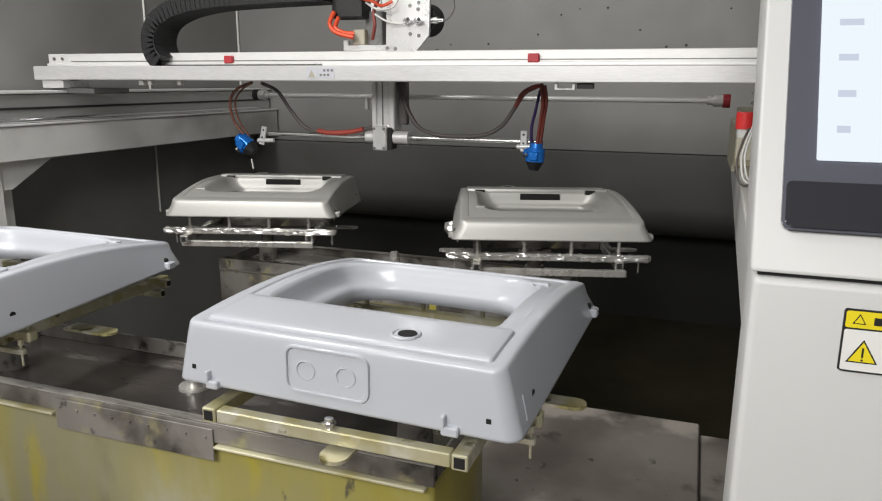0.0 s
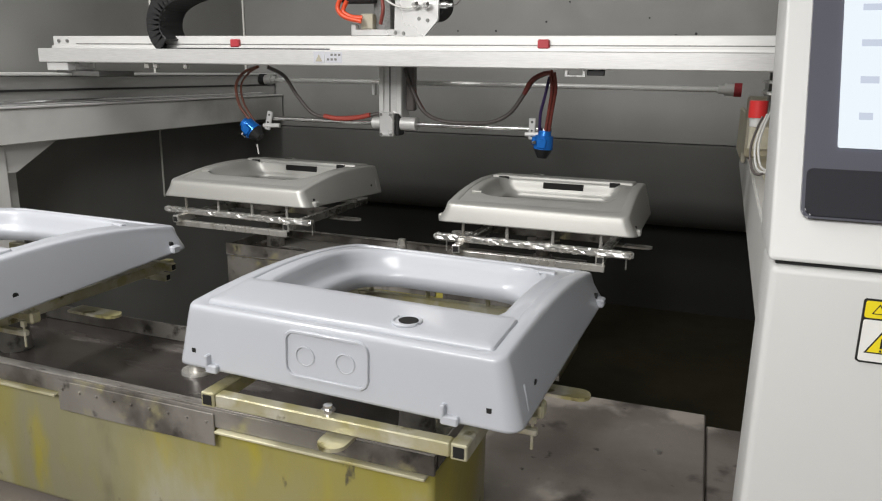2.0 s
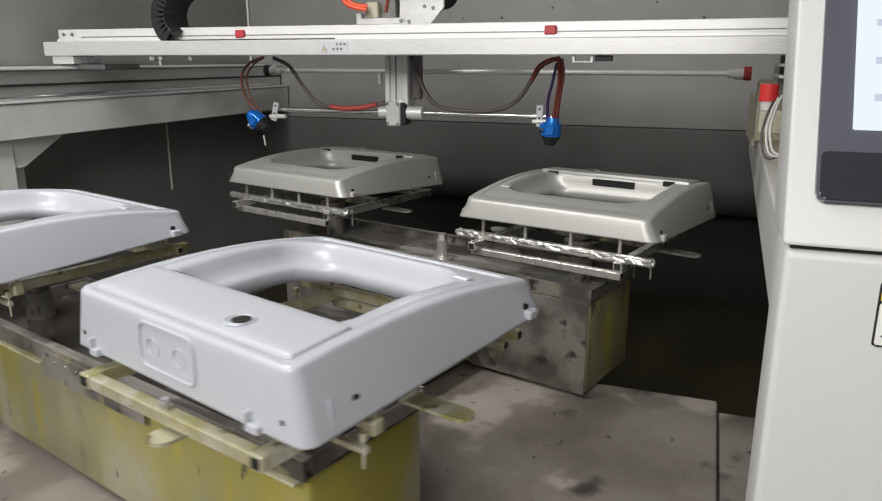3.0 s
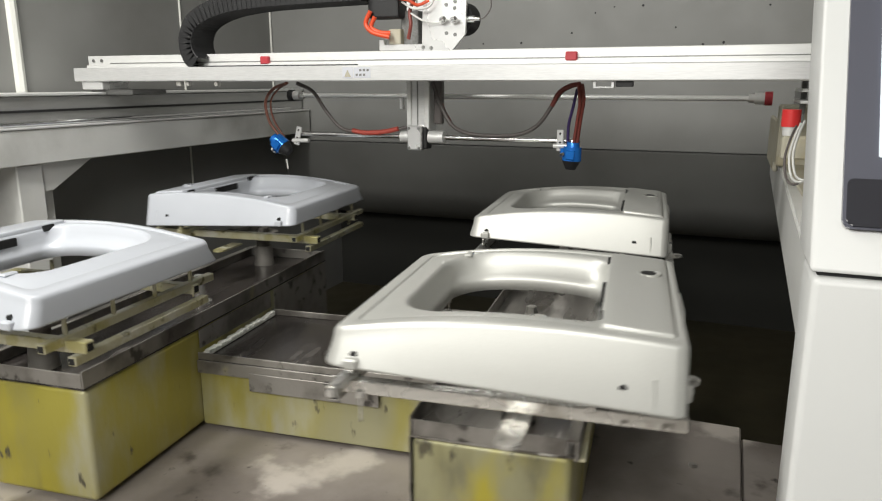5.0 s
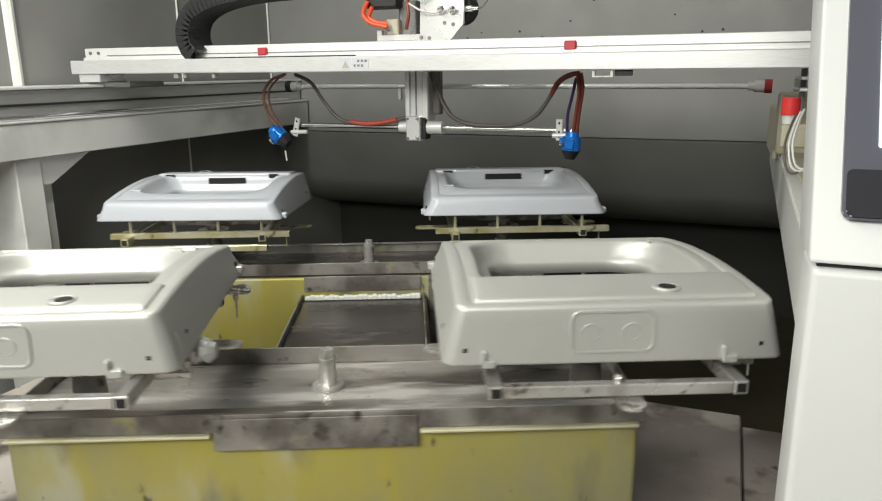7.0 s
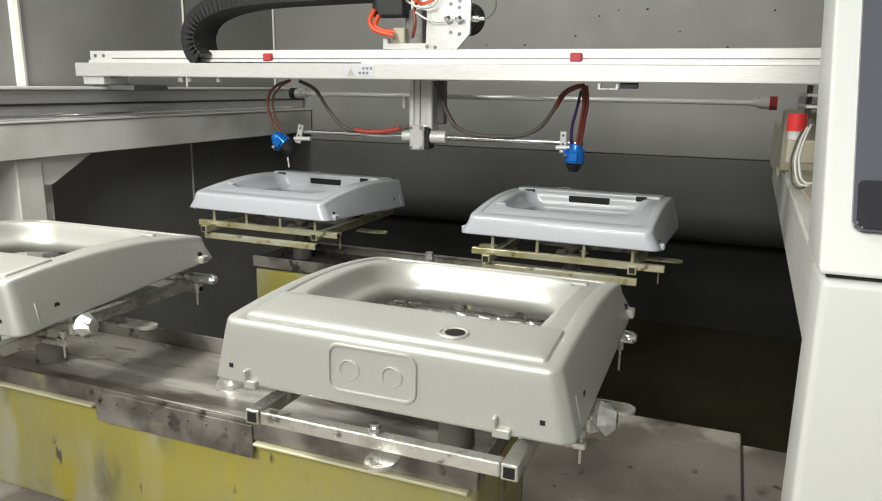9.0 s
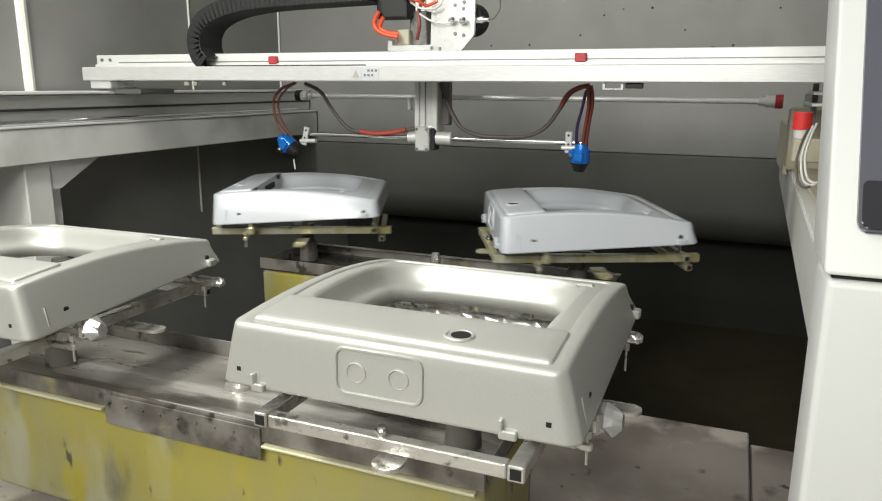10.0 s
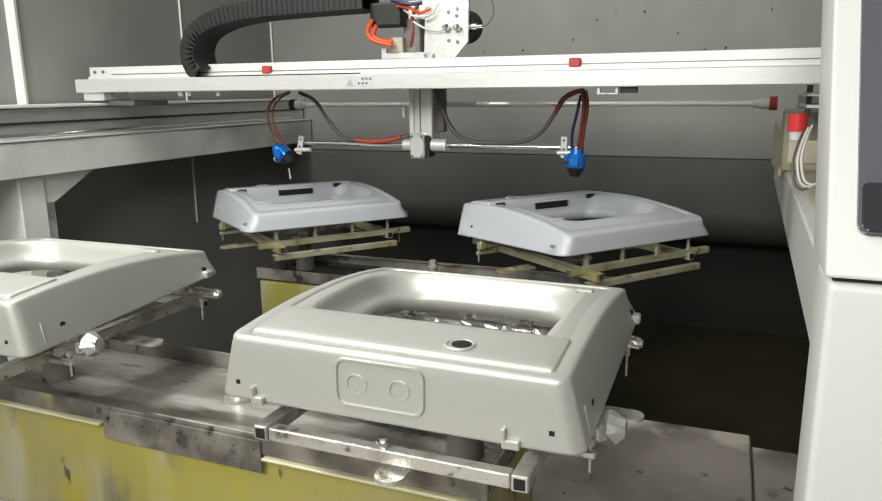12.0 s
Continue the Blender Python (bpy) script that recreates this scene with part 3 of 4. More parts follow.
def build_jig(mat, wrapped, label, b=-0.047):
    """Origin on the spindle axis at the cover's lower edge height."""
    jig = thing("painting_jig", label, "painting jig", "painting jigs")
    for x in (-0.212, 0.212):
        square_tube("long_tube", (x, -0.290, b), (x, 0.345 if x > 0 else 0.30, b), 0.025, mat, jig)
    square_tube("front_bar", (-0.198, -0.278, b), (0.198, -0.278, b), 0.022, mat, jig, False)
    # this bar is coloured darker than the rest, for the shade under the cover
    square_tube("shaded_middle_bar", (-0.198, 0.0, b), (0.198, 0.0, b), 0.03, TRAY_SKIRT, jig, False)
    square_tube("rear_bar", (-0.30, 0.285, -0.0265), (0.30 if wrapped else 0.275, 0.285, -0.0265), 0.020, mat, jig)
    square_tube("lower_bar", (-0.23, 0.312, -0.066), (0.23, 0.312, -0.066), 0.02, mat, jig)
    square_tube("upper_front_bar", (-0.25, -0.14, -0.024), (0.275, -0.14, -0.024), 0.015, mat, jig, False)
    for x in (-0.21, -0.07, 0.07, 0.21):
        bm = bmesh.new()
        cyl_bm(bm, (x, 0.285, -0.017), (x, 0.285, 0.028), 0.0055, 0.0045, 10)
        part("support_pin", bm, mat, jig)
    for x in (-0.2, 0.0, 0.2):
        bm = bmesh.new()
        cyl_bm(bm, (x, -0.14, -0.018), (x, -0.14, 0.012), 0.0055, 0.0045, 10)
        part("support_pin", bm, mat, jig)
    bm = bmesh.new()
    cyl_bm(bm, (0.0, -0.278, b + 0.010), (0.0, -0.278, b + 0.027), 0.007, 0.007, 10)
    cyl_bm(bm, (0.0, -0.278, b + 0.017), (0.0, -0.278, b + 0.021), 0.011, 0.011, 6)
    part("screw", bm, STEEL, jig)
    rounded_tab("round_tab", 0.02, -0.265, b - 0.024, -90, 0.058, 0.046, mat, jig)
    rounded_tab("round_tab", 0.21, 0.03, -0.072, 0, 0.13, 0.042, mat, jig)
    rounded_tab("round_tab", -0.21, -0.02, -0.072, 180, 0.12, 0.042, mat, jig)
    square_tube("pin_arm", (0.20, -0.16, -0.052), (0.292, -0.16, -0.052), 0.012, mat, jig, False)
    for x, y in ((0.284, -0.16), (-0.28, 0.24)) + (((0.28, 0.24),) if wrapped else ()):
        bm = bmesh.new()
        cyl_bm(bm, (x, y, -0.082), (x, y, -0.03), 0.0024, 0.0024, 8)
        cyl_bm(bm, (x, y, -0.038), (x, y, -0.026), 0.0065, 0.0065, 6)
        part("drop_pin", bm, mat, jig)
    bm = bmesh.new()
    box_bm(bm, 0.272, 0.298, -0.152, -0.128, -0.036, -0.010, 0.004)
    cyl_bm(bm, (0.285, -0.14, -0.010), (0.285, -0.14, 0.004), 0.007, 0.005, 10)
    part("end_clamp", bm, mat, jig)
    bm = bmesh.new()
    cyl_bm(bm, (SPIN_X, SPIN_Y, -0.118), (SPIN_X, SPIN_Y, b - 0.010), 0.024, 0.024, 24)
    cyl_bm(bm, (SPIN_X, SPIN_Y, -0.080), (SPIN_X, SPIN_Y, -0.064), 0.055, 0.055, 28)
    part("spindle", bm, TRAY_SKIRT, jig, "dirty steel spindle and flange", smooth=35)
    if wrapped:
        foil_wrap("foil_wrap", (-0.305, 0.285, -0.0265), (0.305, 0.285, -0.0265), 0.0125, jig, 3)
        foil_wrap("foil_wrap", (0.266, -0.125, -0.022), (0.330, -0.125, -0.020), 0.024, jig, 5)
    return jig


COVERS = {}
SEAT = {"N1": (0.010, -0.004, -0.9), "N2": (0.0045, 0.005, -2.2), "F1": (-0.0031, -0.0088, 1.4), "F2": (-0.0062, -0.0011, 0.3)}   # how each cover sits on its jig
LAB_G = "glossy blue-grey washing machine top cover on a jig"
LAB_S = "silver metallic washing machine top cover on a jig"


def place_on_table(c, t, spin):
    """World pose of station c (N1, N2, F1, F2) at time t with its own spin in degrees."""
    x, y = (-AX if c[1] == "1" else AX), -BY
    yaw = 0.0
    if c[0] == "F":
        x, y, yaw = -x, -y, 180.0
    return pose(CX, CY, 0, 0, 0, turn_angle(t)) @ pose(x, y, 0, 0, 0, yaw) @ pose(SPIN_X, SPIN_Y, 0, 0, 0, spin) @ pose(-SPIN_X, -SPIN_Y, 0)


cover = build_cover(GREY_PAINT, "washing_machine_cover", LAB_G)
silver = build_cover(SILVER_PAINT, "washing_machine_cover", LAB_S)
for c in ("N1", "N2", "F1", "F2"):
    src = cover if c[0] == "N" else silver
    COVERS[c] = src if c[1] == "1" else copy_thing(src, pose(0, 0, 0))


jig_grey = build_jig(YELLOW_ZINC, False, "square-tube painting jig coated with yellow overspray, on a spindle", -0.037)
jig_silver = build_jig(SILVER_JIG, True, "square-tube painting jig, silver-painted and foil-wrapped, on a spindle")
JIGS = {}
for c in ("N1", "N2", "F1", "F2"):
    src = jig_grey if c[0] == "N" else jig_silver
    JIGS[c] = src if c[1] == "1" else copy_thing(src, pose(0, 0, 0))


# ---- gantry ----
def label_sheet(name, place, w, h, mat, parent, label=""):
    """A thin sticker facing -y."""
    x, y, z = place
    return box_part(name, x, x + w, y - 0.0012, y, z, z + h, mat, parent, 0.0, label)


def gantry():
    g = thing("spray_gantry", "aluminium spray gantry with two blue spray guns and cable chain", "spray gantry")
    beam = box_part("lower_beam", -2.335, 0.62, 2.08, 2.14, 1.334, 1.3825, ALU, g, 0.003, "flat aluminium beam")
    top = box_part("upper_beam", -2.33, 0.62, 2.15, 2.24, 1.378, 1.4275, ALU_PALE, g, 0.002, "pale aluminium profile beam with a groove")
    box_part("groove", -2.22, 0.62, 2.1485, 2.1495, 1.3985, 1.4015, RAIL_DARK, top, 0)
    box_part("groove_flange", -2.33, 0.62, 2.141, 2.1495, 1.383, 1.3935, ALU_PALE, top, 0.001)
    box_part("joining_web", -2.32, 0.62, 2.1402, 2.1495, 1.34, 1.381, ALU, top, 0)
    for x in (-2.30, -2.26):
        bm = bmesh.new()
        cyl_bm(bm, (x, 2.1495, 1.41), (x, 2.145, 1.41), 0.006, 0.006, 10)
        part("end_screw", bm, RAIL_DARK, top)
    for p in ((-1.527, 2.150, 1.400), (-0.479, 2.150, 1.403)):
        bm = bmesh.new()
        box_bm(bm, p[0] - 0.017, p[0] + 0.017, 2.137, 2.165, 1.391, 1.4165, 0.003)
        part("cable_clip", bm, DARK_RED, g, "dark red plastic clip")
    # warning stickers
    st = label_sheet("warning_sticker", (-1.194, 2.080, 1.343), 0.038, 0.034, LABEL_PALE, beam, "small worn warning sticker")
    a = Vector((-1.193, 2.078, 1.343))
    bm = bmesh.new()
    vs = [bm.verts.new(a + Vector(q)) for q in ((0.006, 0, 0.004), (0.030, 0, 0.004), (0.018, 0, 0.026))]
    bm.faces.new(vs)
    part("triangle_sign", bm, BEIGE_TAPE, st)
    bm = bmesh.new()
    for i in range(4):
        for k in range(2):
            if (i, k) in ((0, 1), (3, 0)):
                continue
            c = a + Vector((0.046 + i * 0.013, 0.0008, 0.007 + k * 0.014))
            box_bm(bm, c.x, c.x + 0.008, c.y - 0.0004, c.y, c.z, c.z + 0.007)
    part("illegible_text", bm, RAIL_DARK, beam)
    label_sheet("label_backing", (a.x + 0.040, 2.080, a.z + 0.001), 0.058, 0.032, LABEL_PALE, beam)
    # added black strip: shade of the gap between upper and lower beam
    box_part("gap_shade_strip", -1.80, -1.17, 2.132, 2.1405, 1.3832, 1.3875, BLACK_PLASTIC, top, 0.0, "black strip standing in for the shaded gap between the beams")
    # supports on the side rails
    box_part("slide_block", -2.31, -2.21, 2.09, 2.22, 1.305, 1.3335, WHITE_STEEL, g, 0.003, "white slide block on the rail")
    box_part("slide_carriage", -2.30, -2.10, 2.12, 2.30, 1.285, 1.305, RAIL_DARK, g, 0.003)
    for p, w in (((-1.868, 2.100, 1.314), 0.02), ((-1.829, 2.100, 1.314), 0.016), ((-1.704, 2.100, 1.326), 0.014)):
        bm = bmesh.new()
        box_bm(bm, p[0], p[0] + w, 2.09, 2.11, 1.317, 1.3335, 0.002)
        part("limit_switch", bm, SILVER_JIG, g)
    p = (-0.405, 2.100, 1.324)
    bm = bmesh.new()
    box_bm(bm, p[0], p[0] + 0.008, 2.095, 2.115, 1.318, 1.3335, 0.001)
    box_bm(bm, p[0] + 0.05, p[0] + 0.058, 2.095, 2.115, 1.318, 1.3335, 0.001)
    box_bm(bm, p[0], p[0] + 0.058, 2.095, 2.115, 1.314, 1.3185, 0.001)
    part("sensor_bracket", bm, WHITE_STEEL, g)
    box_part("sensor", p[0] + 0.062, p[0] + 0.11, 2.097, 2.113, 1.318, 1.3335, BLACK_PLASTIC, g, 0.002)
    # drive rod behind
    a, b = Vector((-1.649, 2.470, 1.276)), Vector((0.076, 2.470, 1.278))
    a.z = b.z = 1.281
    bm = bmesh.new()
    cyl_bm(bm, a, b, 0.0085, 0.0085, 14)
    rod = part("drive_rod", bm, ROD_STEEL, g, "bright steel drive rod", smooth=40)
    for p, s in ((a, 1), (b, -1)):
        bm = bmesh.new()
        cyl_bm(bm, p, p + Vector((s * 0.022, 0, 0)), 0.021, 0.021, 16)
        part("rod_coupling", bm, BLACK_PLASTIC if s > 0 else DARK_RED, rod, smooth=40)
        bm = bmesh.new()
        cyl_bm(bm, p + Vector((s * 0.022, 0, 0)), p + Vector((s * 0.05, 0, 0)), 0.018, 0.018, 16)
        cyl_bm(bm, p + Vector((s * 0.05, 0, 0)), p + Vector((s * 0.068, 0, 0)), 0.013, 0.013, 16)
        part("rod_collar", bm, ALU_PALE, rod, smooth=40)
    # hanging pillar
    x0, x1 = (-1.074, 2.310, 1.324)[0], (-0.991, 2.310, 1.325)[0]
    col = box_part("pillar", x0, x1, 2.312, 2.372, 1.17, 1.62, ALU, g, 0.002, "aluminium extrusion pillar")
    for xa, xb in ((x0, x0 + 0.017), (x1 - 0.019, x1)):
        box_part("pillar_rib", xa, xb, 2.304, 2.3115, 1.175, 1.60, ALU_PALE, col, 0.002)
    box_part("pillar_groove", (x0 + x1) / 2 - 0.006, (x0 + x1) / 2 - 0.001, 2.3105, 2.3117, 1.175, 1.60, RAIL_DARK, col, 0)
    box_part("hose_guide", x1 + 0.006, x1 + 0.035, 2.33, 2.36, 1.19, 1.50, GREY_HOSE, g, 0.004)
    p = Vector((-1.108, 2.330, 1.244))
    bm = bmesh.new()
    box_bm(bm, p.x, p.x + 0.012, 2.32, 2.34, p.z - 0.004, p.z + 0.036, 0.002)
    part("sensor_flag", bm, WHITE_STEEL, g)
    # cross block and spray bar
    c = Vector((-1.039, 2.300, 1.143))
    bm = bmesh.new()
    box_bm(bm, c.x - 0.026, c.x + 0.026, 2.285, 2.35, c.z - 0.040, c.z + 0.044, 0.004)
    block = part("cross_block", bm, WHITE_STEEL, g, "white machined cross block")
    for dx in (-0.018, 0.018):
        for dz in (-0.032, 0.034):
            bm = bmesh.new()
            cyl_bm(bm, (c.x + dx, 2.286, c.z + dz), (c.x + dx, 2.283, c.z + dz), 0.005, 0.005, 8)
            part("block_screw", bm, RAIL_DARK, block)
    bm = bmesh.new()
    box_bm(bm, c.x + 0.027, c.x + 0.042, 2.30, 2.345, c.z - 0.036, c.z + 0.038, 0.003)
    part("clamp_gap", bm, BLACK_PLASTIC, block)
    for xa, xb, r in ((c.x - 0.062, c.x - 0.027, 0.020), (c.x + 0.043, c.x + 0.098, 0.022)):
        bm = bmesh.new()
        cyl_bm(bm, (xa, 2.32, c.z + 0.004), (xb, 2.32, c.z + 0.004), r, r, 18)
        part("bar_clamp", bm, ALU_PALE, block, smooth=40)
    bar_l, bar_r = Vector((-1.502, 2.320, 1.144)), Vector((-0.537, 2.320, 1.152))
    bm = bmesh.new()
    cyl_bm(bm, (bar_l.x, 2.32, c.z + 0.004), (bar_r.x + 0.06, 2.32, c.z + 0.004), 0.0085, 0.0085, 14)
    part("spray_bar", bm, STEEL, g, "round steel spray bar", smooth=40)
    # guns
    for p, lean, q in ((Vector((-1.583, 2.300, 1.104)), 52, Vector((-1.513, 2.300, 1.139))), (Vector((-0.498, 2.300, 1.102)), -4, Vector((-0.538, 2.300, 1.149)))):
        bm = bmesh.new()
        cyl_bm(bm, (0, 0, -0.012), (0, 0, 0.024), 0.026, 0.024, 20)
        cyl_bm(bm, (0, 0, 0.024), (0, 0, 0.036), 0.018, 0.016, 20)
        box_bm(bm, -0.012, 0.012, -0.031, -0.018, -0.008, 0.016, 0.002)
        box_bm(bm, -0.031, -0.016, -0.010, 0.010, -0.004, 0.018, 0.002)
        gun = part("spray_gun", bm, BLUE_ANOD, g, "blue anodised spray gun with a dark nozzle", smooth=35, at=pose(p.x, 2.30, p.z, 0, -lean, 0) @ Matrix.Scale(1.2, 4))
        bm = bmesh.new()
        cyl_bm(bm, (0, 0, -0.036), (0, 0, -0.0125), 0.013, 0.025, 20)
        part("nozzle", bm, BLACK_PLASTIC, gun, "dark spray nozzle", smooth=35)
        bm = bmesh.new()
        cyl_bm(bm, (-0.027, -0.012, 0.002), (-0.018, -0.03, 0.006), 0.004, 0.004, 10)
        part("gun_fitting", bm, STEEL, gun)
        bm = bmesh.new()
        box_bm(bm, -0.011, 0.011, -0.004, 0.004, -0.034, 0.034, 0.002)
        br = part("gun_bracket", bm, WHITE_STEEL, g, "white drilled bracket", at=pose(q.x, 2.305, q.z, 0, 14 if lean > 0 else 0, 0))
        for dz in (-0.022, -0.006, 0.022):
            bm = bmesh.new()
            cyl_bm(bm, (0, -0.0042, dz), (0, -0.0052, dz), 0.0035, 0.0035, 8)
            part("bracket_hole", bm, BLACK_HOLE, br)
        bm = bmesh.new()
        cyl_bm(bm, (q.x - 0.022, 2.305, q.z - 0.018), (q.x + 0.045, 2.305, q.z - 0.016), 0.0075, 0.0075, 12)
        part("gun_arm", bm, ALU_PALE, g, smooth=40)
    bm = bmesh.new()
    tube_bm(bm, [(-1.571, 2.310, 1.051), (-1.566, 2.310, 1.014)], 0.003, 6)
    part("needle_rod", bm, WHITE_WIRE, g)
    # hoses
    hoses = [
        (LOOP_HOSE, 0.0052, [(-1.588, 2.300, 1.135), (-1.624, 2.290, 1.190), (-1.629, 2.280, 1.261), (-1.587, 2.270, 1.307), (-1.482, 2.200, 1.328)]),
        (LOOP_HOSE, 0.0036, [(-1.583, 2.320, 1.131), (-1.618, 2.310, 1.195), (-1.621, 2.300, 1.260), (-1.580, 2.290, 1.305), (-1.491, 2.220, 1.328)]),
        (GREY_HOSE, 0.0065, [(-1.455, 2.220, 1.328), (-1.416, 2.260, 1.299), (-1.385, 2.290, 1.234), (-1.332, 2.300, 1.174), (-1.265, 2.300, 1.160), (-1.143, 2.300, 1.165), (-1.074, 2.310, 1.180)]),
        (GREY_HOSE, 0.0068, [(-0.989, 2.330, 1.332), (-0.960, 2.330, 1.259), (-0.915, 2.320, 1.191), (-0.850, 2.310, 1.163), (-0.765, 2.310, 1.158), (-0.674, 2.300, 1.165), (-0.612, 2.300, 1.196), (-0.565, 2.290, 1.258), (-0.533, 2.280, 1.302), (-0.490, 2.270, 1.323)]),
        (RED_HOSE, 0.0075, [(-0.981, 2.350, 1.332), (-0.972, 2.350, 1.287), (-0.952, 2.340, 1.237), (-0.919, 2.330, 1.190)]),
        (RED_HOSE, 0.0075, [(-0.564, 2.285, 1.258), (-0.541, 2.275, 1.297), (-0.507, 2.265, 1.318), (-0.472, 2.250, 1.325)]),
        (RED_HOSE, 0.0075, [(-0.469, 2.260, 1.325), (-0.464, 2.270, 1.277), (-0.475, 2.290, 1.216), (-0.486, 2.300, 1.131)]),
        (RED_HOSE, 0.005, [(-0.476, 2.250, 1.325), (-0.472, 2.260, 1.269), (-0.481, 2.280, 1.216), (-0.493, 2.290, 1.132)]),
        (PURPLE_WIRE, 0.0048, [(-0.483, 2.270, 1.311), (-0.497, 2.280, 1.250), (-0.510, 2.290, 1.197), (-0.512, 2.300, 1.131)]),
    ]
    for mat, r, pts in hoses:
        bm = bmesh.new()
        tube_bm(bm, smooth_path(pts, 7), r, 9)
        part("hose", bm, mat, g, smooth=60)
    bm = bmesh.new()
    tube_bm(bm, smooth_path([(-1.281, 2.297, 1.164), (-1.230, 2.297, 1.157), (-1.153, 2.297, 1.163), (-1.103, 2.297, 1.174)], 5), 0.0085, 9)
    part("hose_sleeve", bm, SLEEVE_RED, g, "red protective sleeve on the hose", smooth=60)
    # cable chain: links on a loop
    ctrl = [Vector((x, 2.1165, z)) for x, z in ((-1.13, 1.603), (-1.30, 1.600), (-1.50, 1.595), (-1.62, 1.585), (-1.71, 1.566), (-1.775, 1.535),
                                                (-1.805, 1.495), (-1.812, 1.455), (-1.801, 1.418), (-1.776, 1.392))]
    pts = smooth_path(ctrl, 26)
    length, run = 0.0, [(0.0, pts[0])]
    for p, q in zip(pts, pts[1:]):
        length += (q - p).length
        run.append((length, q))
    chain = bmesh.new()
    link = 0.019
    k = 0
    for i in range(int(length / link)):
        s0 = (i + 0.5) * link
        while run[k + 1][0] < s0:
            k += 1
        p, q = run[k][1], run[k + 1][1]
        d = (q - p).normalized()
        c = p.lerp(q, (s0 - run[k][0]) / max(1e-6, run[k + 1][0] - run[k][0]))
        m = Matrix.Translation(c) @ pose(0, 0, 0, 0, -math.degrees(math.atan2(d.z, d.x)), 0)
        for ya, yb in ((-0.0315, -0.027), (0.0855, 0.090)):
            box_bm(chain, -0.0125, 0.0125, ya, yb, -0.0275, 0.0275, 0.002, 1, m)
        for za, zb in ((-0.0265, -0.022), (0.022, 0.0265)):
            box_bm(chain, -0.0098, 0.0098, -0.027, 0.0855, za, zb, 0.0, 1, m)
    part("cable_chain", chain, BLACK_PLASTIC, g, "black plastic cable chain curving back on itself")
    # carriage on top of the beam
    z0 = 1.4285
    bm = bmesh.new()
    a, b = Vector((-1.098, 2.150, 1.428)), Vector((-0.959, 2.150, 1.426))
    box_bm(bm, a.x, b.x + 0.03, 2.15, 2.30, z0, z0 + 0.018, 0.002)
    box_bm(bm, a.x, a.x + 0.018, 2.15, 2.17, z0, z0 + 0.034, 0.002)
    part("carriage_plate", bm, WHITE_STEEL, g, "white carriage base plate")
    bm = bmesh.new()
    outline = [(-0.950, 2.150, 1.425), (-0.851, 2.150, 1.424), (-0.807, 2.150, 1.473), (-0.804, 2.150, 1.596), (-0.815, 2.150, 1.670), (-0.943, 2.150, 1.676)]
    fr = [bm.verts.new(Vector(p)) for p in outline]
    bk = [bm.verts.new(Vector(p) + Vector((0, 0.012, 0))) for p in outline]
    bm.faces.new(fr)
    bm.faces.new(bk[::-1])
    for i in range(len(fr)):
        bm.faces.new((fr[i], fr[(i + 1) % len(fr)], bk[(i + 1) % len(fr)], bk[i]))
    plate = part("mounting_plate", bm, WHITE_STEEL, g, "white drilled mounting plate with cut corners")
    for px in ((-0.869, 2.150, 1.560), (-0.840, 2.150, 1.568), (-0.842, 2.150, 1.549), (-0.868, 2.150, 1.477), (-0.840, 2.150, 1.472), (-0.946, 2.150, 1.436), (-0.919, 2.150, 1.434)):
        bm = bmesh.new()
        cyl_bm(bm, Vector(px), Vector(px) + Vector((0, -0.003, 0)), 0.006, 0.005, 10)
        part("plate_screw", bm, RAIL_DARK, plate)
    bm = bmesh.new()
    for px in ((-0.875, 2.149, 1.514), (-0.840, 2.149, 1.513)):
        cyl_bm(bm, Vector(px), Vector(px) + Vector((0, -0.018, 0)), 0.0115, 0.011, 6)
        cyl_bm(bm, Vector(px) + Vector((0, -0.018, 0)), Vector(px) + Vector((0.012, -0.03, 0.004)), 0.006, 0.006, 10)
    part("air_fitting", bm, STEEL, plate, "bright air fitting")
    bm = bmesh.new()
    c = Vector((-0.845, 2.220, 1.523))
    cyl_bm(bm, (c.x, 2.18, c.z), (c.x, 2.26, c.z), 0.05, 0.05, 28)
    part("pulley", bm, BLACK_PLASTIC, g, "black pulley behind the plate", smooth=40)
    bm = bmesh.new()
    c = Vector((-0.807, 2.170, 1.517))
    cyl_bm(bm, c, c + Vector((0.022, 0, 0)), 0.011, 0.011, 12)
    cyl_bm(bm, c + Vector((0.022, 0, 0)), c + Vector((0.040, 0, 0)), 0.006, 0.006, 10)
    part("axle_nut", bm, STEEL, g, smooth=40)
    bm = bmesh.new()
    tube_bm(bm, smooth_path([c + Vector((0.035, 0, 0)), (-0.753, 2.170, 1.521), (-0.733, 2.170, 1.550), (-0.739, 2.170, 1.590), (-0.759, 2.170, 1.639)], 6), 0.0022, 6)
    part("thin_wire", bm, GREY_HOSE, g)
    bm = bmesh.new()
    a, b = Vector((-1.126, 2.150, 1.526)), Vector((-1.020, 2.150, 1.597))
    box_bm(bm, a.x, b.x, 2.13, 2.20, a.z, b.z, 0.006, 2)
    part("valve_motor", bm, BLACK_PLASTIC, g, "black valve motor")
    bm = bmesh.new()
    a, b = Vector((-1.067, 2.160, 1.450)), Vector((-1.025, 2.160, 1.494))
    box_bm(bm, a.x, b.x, 2.155, 2.21, z0 + 0.018, b.z, 0.003)
    part("valve_block", bm, BEIGE_TAPE, g, "pale valve block")
    bm = bmesh.new()
    a, b = Vector((-1.034, 2.200, 1.462)), Vector((-0.974, 2.200, 1.550))
    box_bm(bm, a.x, b.x, 2.18, 2.25, z0 + 0.018, b.z, 0.003)
